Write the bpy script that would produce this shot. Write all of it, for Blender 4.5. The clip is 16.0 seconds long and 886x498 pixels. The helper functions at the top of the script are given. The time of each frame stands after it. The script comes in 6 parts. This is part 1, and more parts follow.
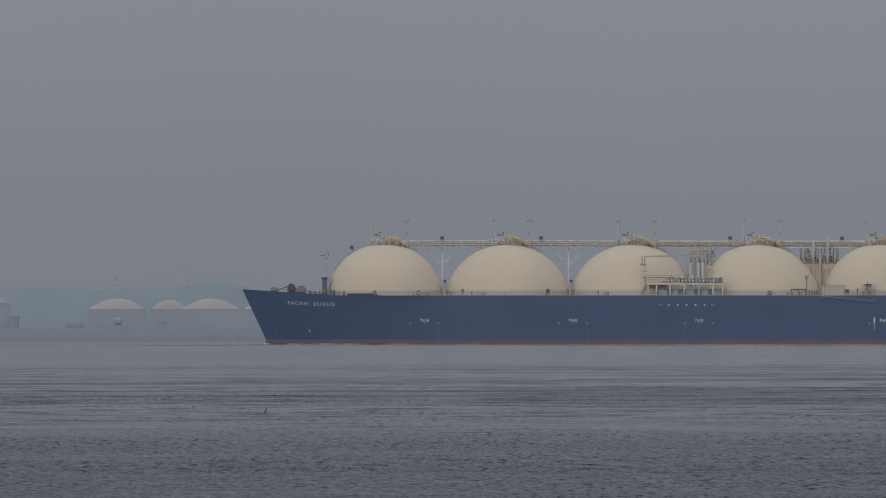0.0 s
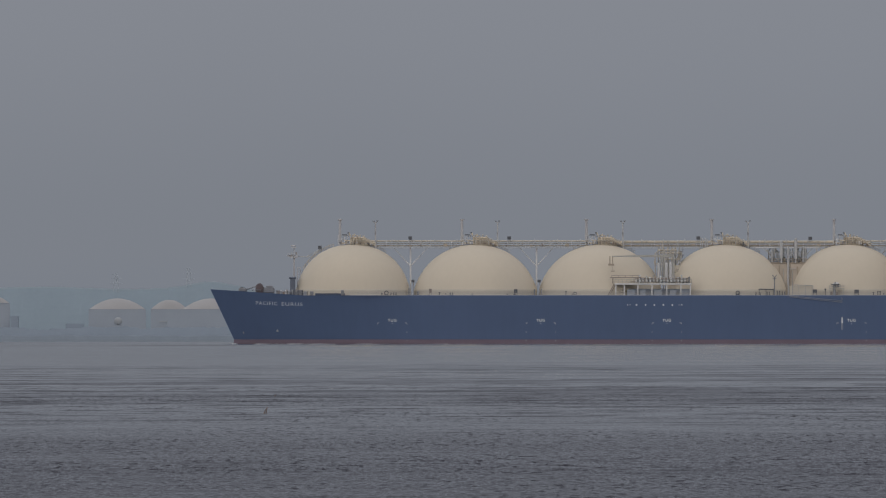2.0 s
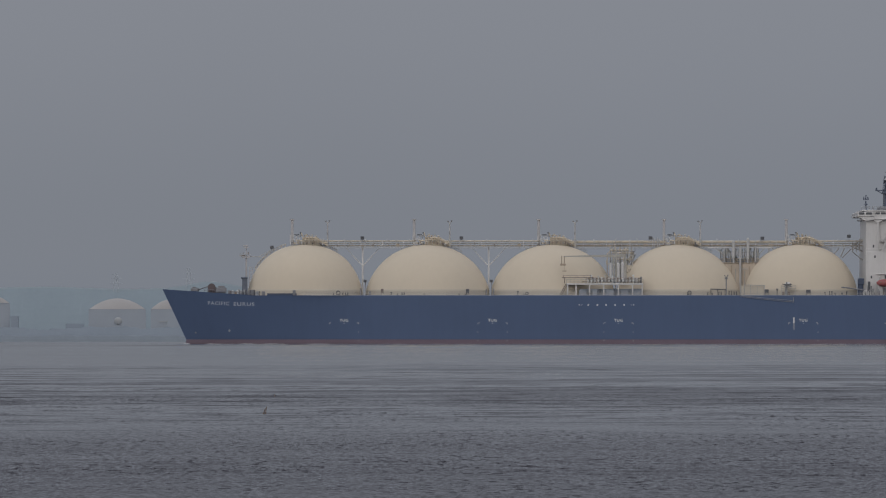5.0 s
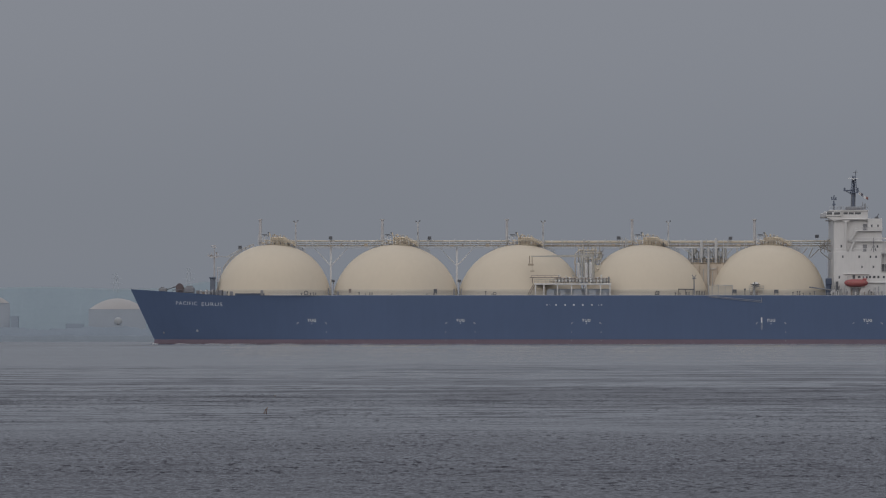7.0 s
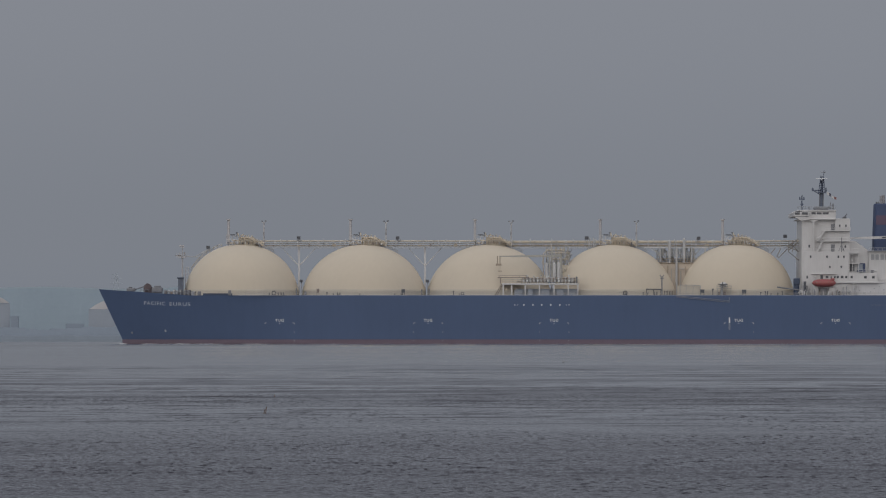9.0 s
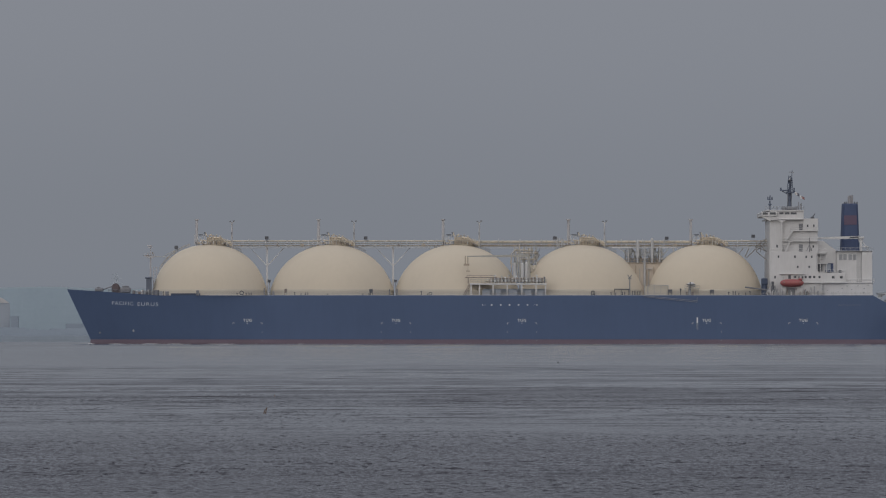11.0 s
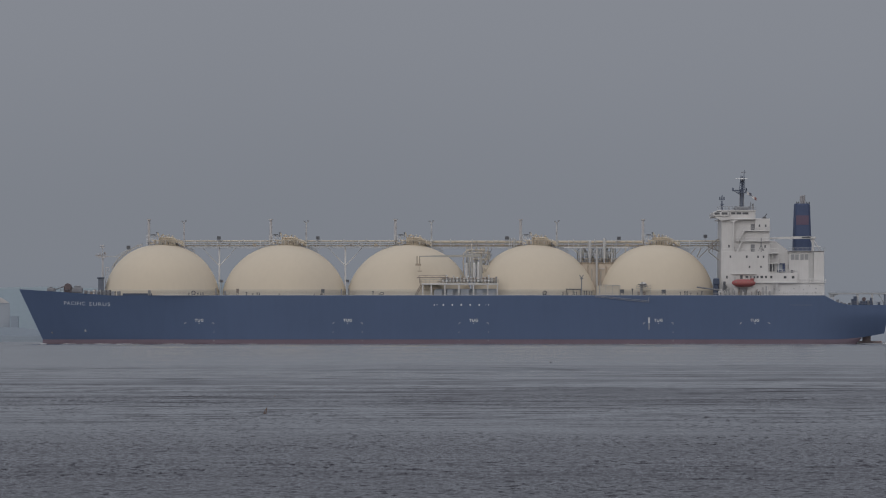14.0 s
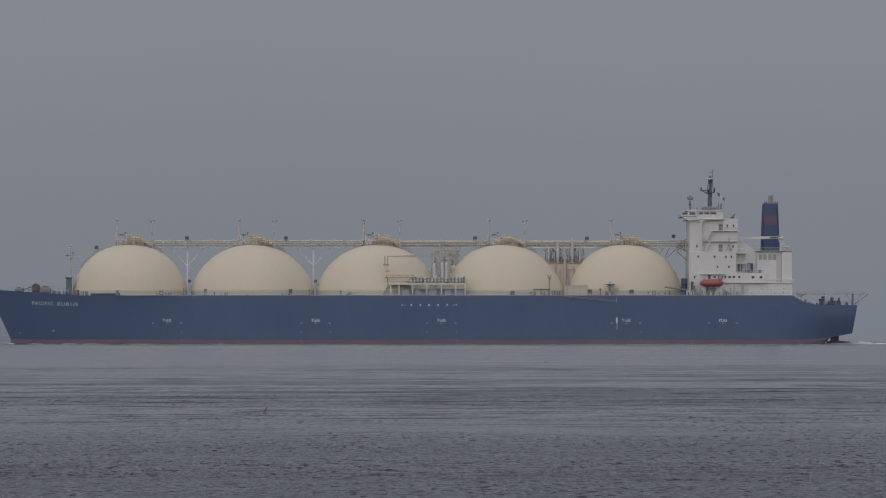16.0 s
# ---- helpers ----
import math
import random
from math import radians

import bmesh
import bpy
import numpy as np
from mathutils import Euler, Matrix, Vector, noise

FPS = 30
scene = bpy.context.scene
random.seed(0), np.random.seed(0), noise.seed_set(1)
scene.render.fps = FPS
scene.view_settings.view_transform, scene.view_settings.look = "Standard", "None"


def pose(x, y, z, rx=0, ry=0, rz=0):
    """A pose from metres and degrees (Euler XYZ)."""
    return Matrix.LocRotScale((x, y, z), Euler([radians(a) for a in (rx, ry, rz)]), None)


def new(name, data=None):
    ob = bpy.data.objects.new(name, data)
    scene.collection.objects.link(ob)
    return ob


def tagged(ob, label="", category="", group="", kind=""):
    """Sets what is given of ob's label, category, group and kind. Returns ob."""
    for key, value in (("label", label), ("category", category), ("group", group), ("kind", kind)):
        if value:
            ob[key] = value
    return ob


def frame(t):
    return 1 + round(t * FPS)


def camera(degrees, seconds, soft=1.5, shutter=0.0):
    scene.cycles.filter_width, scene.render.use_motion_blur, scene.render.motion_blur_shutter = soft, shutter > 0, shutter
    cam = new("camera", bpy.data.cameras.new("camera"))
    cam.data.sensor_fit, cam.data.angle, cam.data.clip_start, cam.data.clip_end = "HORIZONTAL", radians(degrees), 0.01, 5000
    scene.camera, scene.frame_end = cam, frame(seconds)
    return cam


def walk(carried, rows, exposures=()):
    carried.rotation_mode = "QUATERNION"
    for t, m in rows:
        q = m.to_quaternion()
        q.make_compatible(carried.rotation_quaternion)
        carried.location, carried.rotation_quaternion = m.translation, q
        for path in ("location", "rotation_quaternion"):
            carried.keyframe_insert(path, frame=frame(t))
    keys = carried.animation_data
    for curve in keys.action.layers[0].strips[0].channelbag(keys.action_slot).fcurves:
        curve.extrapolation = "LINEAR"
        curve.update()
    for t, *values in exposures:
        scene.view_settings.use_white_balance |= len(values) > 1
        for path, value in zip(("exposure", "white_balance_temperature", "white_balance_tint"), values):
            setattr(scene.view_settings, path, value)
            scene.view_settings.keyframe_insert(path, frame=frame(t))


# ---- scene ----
# A gas carrier passes a fixed camera on a hazy bay.
EYE = 2.6            # camera above the sea at its foot
AWAY = 2300.0        # from the camera to the ship's centreline
EARTH = 6.371e6


def sea(d):
    """Height of the curved sea at d metres from the camera."""
    return -d * d / (2 * EARTH)


# ---- camera ----
cam = camera(7.366, 16.0, soft=1.15)
PITCH = 0.7173
walk(cam, [(0.0, pose(0, 0, EYE, 90 + PITCH)), (16.0, pose(0, 0, EYE, 90 + PITCH))],
     exposures=[(0.0, 0.9), (16.0, 0.9)])

# ---- overcast light ----
SUN_UP, SUN_TURN = 21.0, -18.0     # height, and turn to the west of straight behind the camera
world = bpy.data.worlds.new("hazy_sky")
scene.world = world
world.use_nodes = True
wn, wl = world.node_tree.nodes, world.node_tree.links
wn.clear()
w_out, w_bg = wn.new("ShaderNodeOutputWorld"), wn.new("ShaderNodeBackground")
w_sky = wn.new("ShaderNodeTexSky")
w_sky.sky_type, w_sky.sun_disc = "NISHITA", False
w_sky.sun_elevation, w_sky.sun_rotation = radians(SUN_UP), radians(180 + SUN_TURN)
w_sky.dust_density, w_sky.air_density = 6.0, 1.0
w_co, w_sep = wn.new("ShaderNodeTexCoord"), wn.new("ShaderNodeSeparateXYZ")
w_ramp = wn.new("ShaderNodeValToRGB")
w_ramp.color_ramp.interpolation = "EASE"
stops = w_ramp.color_ramp.elements
stops[0].position, stops[0].color = 0.0, (1.02, 1.13, 1.33, 1)
stops[1].position, stops[1].color = 1.0, (1.9, 2.0, 2.3, 1)
for place, colour in ((0.012, (1.10, 1.19, 1.37, 1)), (0.05, (1.25, 1.33, 1.52, 1)), (0.13, (1.5, 1.6, 1.83, 1)), (0.35, (1.62, 1.72, 1.97, 1))):
    stops.new(place).color = colour
w_mix = wn.new("ShaderNodeMix")
w_mix.data_type, w_mix.inputs[0].default_value = "RGBA", 0.03
w_noise = wn.new("ShaderNodeTexNoise")
w_noise.inputs["Scale"].default_value, w_noise.inputs["Detail"].default_value = 14.0, 3.0
w_amt = wn.new("ShaderNodeMapRange")
w_amt.inputs[3].default_value, w_amt.inputs[4].default_value = 0.97, 1.03
w_mul = wn.new("ShaderNodeVectorMath")
w_mul.operation = "SCALE"
wl.new(w_co.outputs["Generated"], w_sep.inputs[0])
wl.new(w_sep.outputs[2], w_ramp.inputs[0])
wl.new(w_ramp.outputs[0], w_mix.inputs[6])
wl.new(w_sky.outputs[0], w_mix.inputs[7])
wl.new(w_co.outputs["Generated"], w_noise.inputs["Vector"])
wl.new(w_noise.outputs["Fac"], w_amt.inputs[0])
wl.new(w_mix.outputs[2], w_mul.inputs[0])
wl.new(w_amt.outputs[0], w_mul.inputs["Scale"])
wl.new(w_mul.outputs[0], w_bg.inputs[0])
w_bg.inputs[1].default_value = 0.1
wl.new(w_bg.outputs[0], w_out.inputs[0])

sun = new("sun", bpy.data.lights.new("sun", "SUN"))
sun.data.energy, sun.data.angle, sun.data.color = 0.755, radians(110), (1.0, 0.957, 0.905)
sun.matrix_world = pose(0, 0, 200, 90 - SUN_UP, 0, SUN_TURN)

# ---- materials ----


def paint(name, colour, rough=0.55, metal=0.0, vary=0.08, size=6.0, bump=0.0, streak=0.0, chalk=0.0):
    """A painted or weathered surface: two scales of tone, optional rain streaks and relief."""
    m = bpy.data.materials.new(name)
    m.use_nodes = True
    n, l = m.node_tree.nodes, m.node_tree.links
    p = n["Principled BSDF"]
    p.inputs["Roughness"].default_value, p.inputs["Metallic"].default_value = rough, metal
    p.inputs["Diffuse Roughness"].default_value = chalk
    co = n.new("ShaderNodeTexCoord")
    big, fine = n.new("ShaderNodeTexNoise"), n.new("ShaderNodeTexNoise")
    big.inputs["Scale"].default_value, big.inputs["Detail"].default_value = 1.0 / size, 4.0
    fine.inputs["Scale"].default_value, fine.inputs["Detail"].default_value = 9.0 / size, 6.0
    l.new(co.outputs["Object"], big.inputs["Vector"])
    source = co.outputs["Object"]
    if streak:
        mp = n.new("ShaderNodeMapping")
        mp.inputs["Scale"].default_value = (1.0, 1.0, 0.12)
        l.new(source, mp.inputs["Vector"])
        source = mp.outputs[0]
    l.new(source, fine.inputs["Vector"])
    add = n.new("ShaderNodeMath")
    add.operation = "MULTIPLY_ADD"
    add.inputs[1].default_value = 0.6 + streak
    l.new(fine.outputs["Fac"], add.inputs[0])
    l.new(big.outputs["Fac"], add.inputs[2])
    rng = n.new("ShaderNodeMapRange")
    rng.inputs[1].default_value, rng.inputs[2].default_value = 0.45, 1.15 + streak
    rng.inputs[3].default_value, rng.inputs[4].default_value = 1 - vary, 1 + vary
    l.new(add.outputs[0], rng.inputs[0])
    sc = n.new("ShaderNodeVectorMath")
    sc.operation = "SCALE"
    sc.inputs[0].default_value = colour
    l.new(rng.outputs[0], sc.inputs["Scale"])
    l.new(sc.outputs[0], p.inputs["Base Color"])
    if bump:
        b = n.new("ShaderNodeBump")
        b.inputs["Distance"].default_value = bump
        l.new(fine.outputs["Fac"], b.inputs["Height"])
        l.new(b.outputs[0], p.inputs["Normal"])
    return m


NAVY = paint("navy_hull_paint", (0.073, 0.112, 0.210), 0.7, vary=0.06, size=16, streak=0.2)
MAST_BLUE = paint("mast_blue_grey_paint", (0.088, 0.106, 0.152), 0.6, vary=0.12, size=2)
NAVY_DECK = paint("navy_fittings_paint", (0.05, 0.07, 0.12), 0.55, vary=0.1)
RED = paint("red_antifouling", (0.114, 0.084, 0.112), 0.7, vary=0.15, size=8, streak=0.2)
CREAM = paint("cream_tank_paint", (0.64, 0.568, 0.463), 0.65, vary=0.035, size=12, streak=0.25, chalk=0.4)
CREAM_DULL = paint("dull_cream_paint", (0.54, 0.49, 0.41), 0.65, vary=0.06)
TAN = paint("tan_weathered_paint", (0.40, 0.335, 0.265), 0.7, vary=0.2, size=3)
TAN_WARM = paint("warm_tan_paint", (0.60, 0.51, 0.41), 0.7, vary=0.18, size=2, streak=0.3)
REEL_BROWN = paint("dark_brown_winch_paint", (0.115, 0.090, 0.098), 0.7, vary=0.18, size=2)
TAN_GREY = paint("weathered_brown_grey_paint", (0.30, 0.275, 0.25), 0.7, vary=0.2, size=2)
TAN_DEEP = paint("tan_house_paint", (0.52, 0.45, 0.375), 0.7, vary=0.15, size=3, streak=0.3)
TAN_PALE = paint("pale_tan_paint", (0.50, 0.445, 0.375), 0.7, vary=0.15, size=2)
# rudder red made paler to offset the shade under the counter
LIFTED_RED = paint("lifted_rudder_paint", (0.45, 0.37, 0.39), 0.7, vary=0.12, size=2)
STONE = paint("pale_pipe_paint", (0.42, 0.405, 0.375), 0.55, vary=0.12, size=3)
WHITE = paint("white_house_paint", (0.60, 0.594, 0.596), 0.55, vary=0.1, size=4, streak=0.3)
WHITE_MARK = paint("white_mark_paint", (0.72, 0.74, 0.76), 0.6, vary=0.08, size=1)
LIGHT_GREY = paint("light_grey_paint", (0.47, 0.47, 0.475), 0.6, vary=0.08, size=2)
NAME_MARK = paint("worn_name_paint", (0.50, 0.54, 0.62), 0.65, vary=0.18, size=0.8)
HOUSE_BLUE = paint("blue_grey_paint", (0.125, 0.145, 0.19), 0.6, vary=0.12, size=2)
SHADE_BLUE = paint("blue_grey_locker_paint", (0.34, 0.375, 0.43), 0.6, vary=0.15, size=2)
GREY = paint("grey_steel_paint", (0.21, 0.215, 0.235), 0.6, vary=0.12, size=2)
PALE_GREY = paint("pale_grey_paint", (0.36, 0.37, 0.39), 0.6, vary=0.1, size=2)
# dark paint kept paler than its own tone, to allow for haze
DARK = paint("dark_fittings_paint", (0.095, 0.10, 0.115), 0.6, vary=0.15, size=2)
BROWN = paint("rusty_brown_paint", (0.25, 0.21, 0.19), 0.75, vary=0.2, size=2)
ORANGE = paint("lifeboat_orange_red", (0.34, 0.105, 0.105), 0.45, vary=0.06, size=2)
FUNNEL_BLUE = paint("funnel_navy_paint", (0.056, 0.080, 0.158), 0.7, vary=0.07, size=4, streak=0.2)
EMBLEM = paint("funnel_red_panel", (0.115, 0.078, 0.125), 0.55, vary=0.08, size=2)
FOAM = paint("white_foam", (0.75, 0.78, 0.80), 0.9, vary=0.12, size=1.5, bump=0.1)
FLAG_WHITE = paint("flag_white_cloth", (0.55, 0.54, 0.54), 0.8, vary=0.05, size=0.5)
FLAG_RED = paint("flag_red_cloth", (0.25, 0.13, 0.125), 0.8, vary=0.05, size=0.5)
FLAG_DARK = paint("flag_dark_cloth", (0.12, 0.12, 0.15), 0.8, vary=0.05, size=0.5)
BAMBOO = paint("wet_brown_pole", (0.11, 0.06, 0.035), 0.6, vary=0.25, size=0.3)
# vent grey is pulled towards the sky tone, haze included in the paint
VENT = paint("hazed_vent_paint", (0.465, 0.455, 0.465), 0.7, vary=0.06, size=2)
# far shore colours: the haze of the distance is mixed into each one
FAR_FAINT = paint("hazed_pylon_grey", (0.425, 0.462, 0.50), 0.9, vary=0.03, size=5)
FAR_TREES = paint("hazed_blue_shrubs", (0.254, 0.296, 0.352), 0.95, vary=0.05, size=22)
FAR_PALE = paint("hazed_pale_shell", (0.37, 0.388, 0.41), 0.95, vary=0.04, size=5, chalk=1.0)
FAR_GREY = paint("hazed_grey_concrete", (0.318, 0.352, 0.402), 0.9, vary=0.05, size=14)
FAR_ROOF = paint("hazed_cream_roof", (0.390, 0.380, 0.386), 0.9, vary=0.05, size=12, chalk=1.0)
FAR_WALL = paint("hazed_grey_wall", (0.468, 0.510, 0.562), 0.9, vary=0.05, size=15, chalk=1.0)
FAR_SHORE = paint("hazed_shore_stone", (0.244, 0.286, 0.340), 0.9, vary=0.08, size=10)
FAR_RIDGE = paint("hazed_skyline_hill", (0.258, 0.308, 0.348), 0.95, vary=0.05, size=30)
FAR_HILL = paint("hazed_wooded_hill", (0.246, 0.301, 0.345), 0.95, vary=0.05, size=30)

GLASS = bpy.data.materials.new("dark_window_glass")
GLASS.use_nodes = True
g_p = GLASS.node_tree.nodes["Principled BSDF"]
# glass base raised a little in place of haze
g_p.inputs["Base Color"].default_value = (0.07, 0.075, 0.09, 1)
g_p.inputs["Roughness"].default_value = 0.2

WATER = bpy.data.materials.new("grey_sea_water")
WATER.use_nodes = True


def water_nodes():
    """Dark water whose facets are tilted by ripples; wind patches and a calm slick further out set how much."""
    n, l = WATER.node_tree.nodes, WATER.node_tree.links
    p = n["Principled BSDF"]
    p.inputs["Base Color"].default_value = (0.031, 0.029, 0.037, 1)
    p.inputs["Roughness"].default_value = 0.14
    p.inputs["IOR"].default_value = 1.333
    co, geo = n.new("ShaderNodeTexCoord"), n.new("ShaderNodeNewGeometry")

    def tex(scale, detail, rough, output="Fac"):
        mp, no = n.new("ShaderNodeMapping"), n.new("ShaderNodeTexNoise")
        mp.inputs["Scale"].default_value = scale
        no.inputs["Scale"].default_value, no.inputs["Detail"].default_value = 1.0, detail
        no.inputs["Roughness"].default_value = rough
        l.new(co.outputs["Object"], mp.inputs["Vector"])
        l.new(mp.outputs[0], no.inputs["Vector"])
        return no.outputs[output]

    def fit(value, a, b, c, d):
        r = n.new("ShaderNodeMapRange")
        for k, v in enumerate((a, b, c, d)):
            r.inputs[k + 1].default_value = v
        l.new(value, r.inputs[0])
        return r.outputs[0]

    def vec(op, a, b, scale=False):
        m = n.new("ShaderNodeVectorMath")
        m.operation = op
        l.new(a, m.inputs[0])
        if scale:
            l.new(b, m.inputs["Scale"])
        elif isinstance(b, tuple):
            m.inputs[1].default_value = b
        else:
            l.new(b, m.inputs[1])
        return m.outputs[0]

    def times(a, b):
        m = n.new("ShaderNodeMath")
        m.operation = "MULTIPLY"
        l.new(a, m.inputs[0])
        l.new(b, m.inputs[1])
        return m.outputs[0]

    def axis(x, y):
        c = n.new("ShaderNodeCombineXYZ")
        for k, v in enumerate((x, y)):
            l.new(v, c.inputs[k])
        return c.outputs[0]

    sep = n.new("ShaderNodeSeparateXYZ")
    l.new(co.outputs["Object"], sep.inputs[0])
    zone = n.new("ShaderNodeValToRGB")      # ruffled and calm strips, by distance from the beach
    cr = zone.color_ramp
    for k, (d, w) in enumerate(((110, 0.8), (165, 0.76), (186, 0.56), (202, 0.34), (222, 0.26), (250, 0.26), (262, 0.54), (290, 0.54), (312, 0.22), (460, 0.1), (600, 0.1), (700, 0.04))):
        e = cr.elements[0] if k == 0 else cr.elements[1] if k == 1 else cr.elements.new((d - 100) / 620)
        e.position, e.color = (d - 100) / 620, (w, w, w, 1)
    wob = n.new("ShaderNodeMath")
    l.new(sep.outputs[1], wob.inputs[0])
    l.new(fit(tex((0.02, 0.01, 1), 3.0, 0.6), 0.3, 0.7, -14, 14), wob.inputs[1])
    l.new(fit(wob.outputs[0], 100, 720, 0.0, 1.0), zone.inputs[0])
    patch = fit(tex((0.02, 0.03, 1), 4.0, 0.6), 0.3, 0.7, 0.7, 1.2)
    wind = times(patch, zone.outputs[0])
    # distance on a log scale, along which a wavelet of one height keeps one apparent thickness
    safe, far_log = n.new("ShaderNodeMath"), n.new("ShaderNodeMath")
    safe.operation, safe.inputs[1].default_value = "MAXIMUM", 20.0
    far_log.operation, far_log.inputs[1].default_value = "LOGARITHM", math.e
    l.new(sep.outputs[1], safe.inputs[0])
    l.new(safe.outputs[0], far_log.inputs[0])
    plane = axis(sep.outputs[0], far_log.outputs[0])

    def strip(across, along, detail, rough, shift=0.0, bend=0.0):
        mp, no = n.new("ShaderNodeMapping"), n.new("ShaderNodeTexNoise")
        mp.inputs["Scale"].default_value, mp.inputs["Location"].default_value = (across, along, 1), (shift, shift, shift)
        no.inputs["Scale"].default_value, no.inputs["Detail"].default_value = 1.0, detail
        no.inputs["Roughness"].default_value = rough
        no.inputs["Distortion"].default_value = bend
        l.new(plane, mp.inputs["Vector"])
        l.new(mp.outputs[0], no.inputs["Vector"])
        return no.outputs["Fac"]

    def window_of(a, b, c, d):
        return times(fit(sep.outputs[1], a, b, 0.0, 1.0), fit(sep.outputs[1], c, d, 1.0, 0.0))

    near = fit(sep.outputs[1], 270, 380, 1.0, 0.0)
    # even fine chop, dark wavelet faces in clumps, long low fronts and calm lanes further out
    chop = times(fit(tex((30.0, 16.0, 1), 0.0, 0.5), 0.36, 0.66, -0.06, -0.22), wind)
    clump = fit(strip(0.12, 15, 3.0, 0.6, 3.1), 0.38, 0.64, 0.1, 1.25)
    steep = times(times(fit(strip(4.6, 190, 2.0, 0.6), 0.55, 0.68, 0.0, -0.46), clump), times(near, fit(zone.outputs[0], 0.2, 0.7, 0.45, 1.0)))
    grain = times(fit(strip(13.0, 380, 2.0, 0.65, 7.7), 0.44, 0.66, 0.03, -0.16), times(near, wind))
    lane = times(fit(strip(0.022, 24, 3.0, 0.5, 1.3, 0.35), 0.46, 0.57, 0.0, -0.10), window_of(255, 330, 560, 720))
    front = times(fit(strip(0.2, 105, 3.0, 0.6, 5.2, 0.3), 0.53, 0.66, 0.0, -0.25), window_of(170, 250, 500, 720))
    ruffle = times(fit(strip(1.8, 110, 3.0, 0.6, 9.4), 0.50, 0.70, 0.0, -0.22), times(fit(strip(0.03, 24, 2.0, 0.5, 2.2), 0.45, 0.6, 0.1, 1.0), window_of(250, 268, 340, 400)))
    far = times(fit(strip(0.03, 70, 4.0, 0.6, 4.4), 0.48, 0.66, 0.0, -0.06), times(fit(sep.outputs[1], 450, 700, 0.0, 1.0), fit(sep.outputs[1], 2600, 4600, 1.0, 0.8)))
    line = times(fit(strip(0.012, 8.5, 3.0, 0.6, 6.6), 0.48, 0.62, 0.0, -0.17), window_of(1300, 1900, 4500, 4800))
    base = times(fit(tex((0.9, 0.35, 1), 5.0, 0.6), 0.3, 0.7, -0.015, -0.045), fit(sep.outputs[1], 120, 520, 1.2, 0.0))
    side = fit(tex((2.0, 0.4, 3), 3.0, 0.6), 0.3, 0.7, -0.08, 0.08)
    none = n.new("ShaderNodeValue")
    none.outputs[0].default_value = 0.0
    tilt = axis(side, base)
    for lean in (chop, steep, grain, lane, front, ruffle, far, line):
        tilt = vec("ADD", tilt, axis(none.outputs[0], lean))
    l.new(vec("NORMALIZE", vec("ADD", geo.outputs["Normal"], tilt), (0, 0, 0)), p.inputs["Normal"])


water_nodes()

# ---- mesh helpers ----


def part(name, bm, material, parent, label="", smooth=False):
    """Links a bmesh as one mesh object under a thing or a part."""
    me = bpy.data.meshes.new(name)
    bm.to_mesh(me)
    bm.free()
    me.materials.append(material)
    if smooth:
        me.polygons.foreach_set("use_smooth", [True] * len(me.polygons))
    ob = new(name, me)
    ob.parent = parent
    return tagged(ob, label)


def thing(name, m, label, category, group="", kind=""):
    ob = new(name)
    ob.empty_display_size = 0.5
    ob.matrix_basis = m
    return tagged(ob, label, category, group, kind)


def box(bm, x0, x1, y0, y1, z0, z1, bevel=0.0):
    vs = [bm.verts.new((x, y, z)) for x in (x0, x1) for y in (y0, y1) for z in (z0, z1)]
    fs = [bm.faces.new([vs[i] for i in f]) for f in
          ((0, 1, 3, 2), (4, 6, 7, 5), (0, 4, 5, 1), (2, 3, 7, 6), (0, 2, 6, 4), (1, 5, 7, 3))]
    if bevel:
        es = list({e for f in fs for e in f.edges})
        bmesh.ops.bevel(bm, geom=es, offset=bevel, segments=1, affect="EDGES")
    return bm


def prism(bm, outline, y0, y1):
    """A side outline of (x, z) points, drawn out from y0 to y1."""
    a = [bm.verts.new((x, y0, z)) for x, z in outline]
    b = [bm.verts.new((x, y1, z)) for x, z in outline]
    k = len(outline)
    bm.faces.new(a)
    bm.faces.new(b[::-1])
    for i in range(k):
        bm.faces.new((a[i], b[i], b[(i + 1) % k], a[(i + 1) % k]))
    bmesh.ops.recalc_face_normals(bm, faces=bm.faces[:])
    return bm


def rod(bm, a, b, r, r2=None, seg=8):
    a, b = Vector(a), Vector(b)
    way = b - a
    turn = way.to_track_quat("Z", "Y").to_matrix()
    rings = []
    for centre, rad in ((a, r), (b, r if r2 is None else r2)):
        rings.append([bm.verts.new(centre + turn @ Vector((rad * math.cos(6.28319 * i / seg), rad * math.sin(6.28319 * i / seg), 0)))
                      for i in range(seg)])
    bm.faces.new(rings[0][::-1])
    bm.faces.new(rings[1])
    for i in range(seg):
        bm.faces.new((rings[0][i], rings[0][(i + 1) % seg], rings[1][(i + 1) % seg], rings[1][i]))
    return bm


def pipe(bm, points, r, seg=6):
    for a, b in zip(points, points[1:]):
        rod(bm, a, b, r, seg=seg)
    return bm


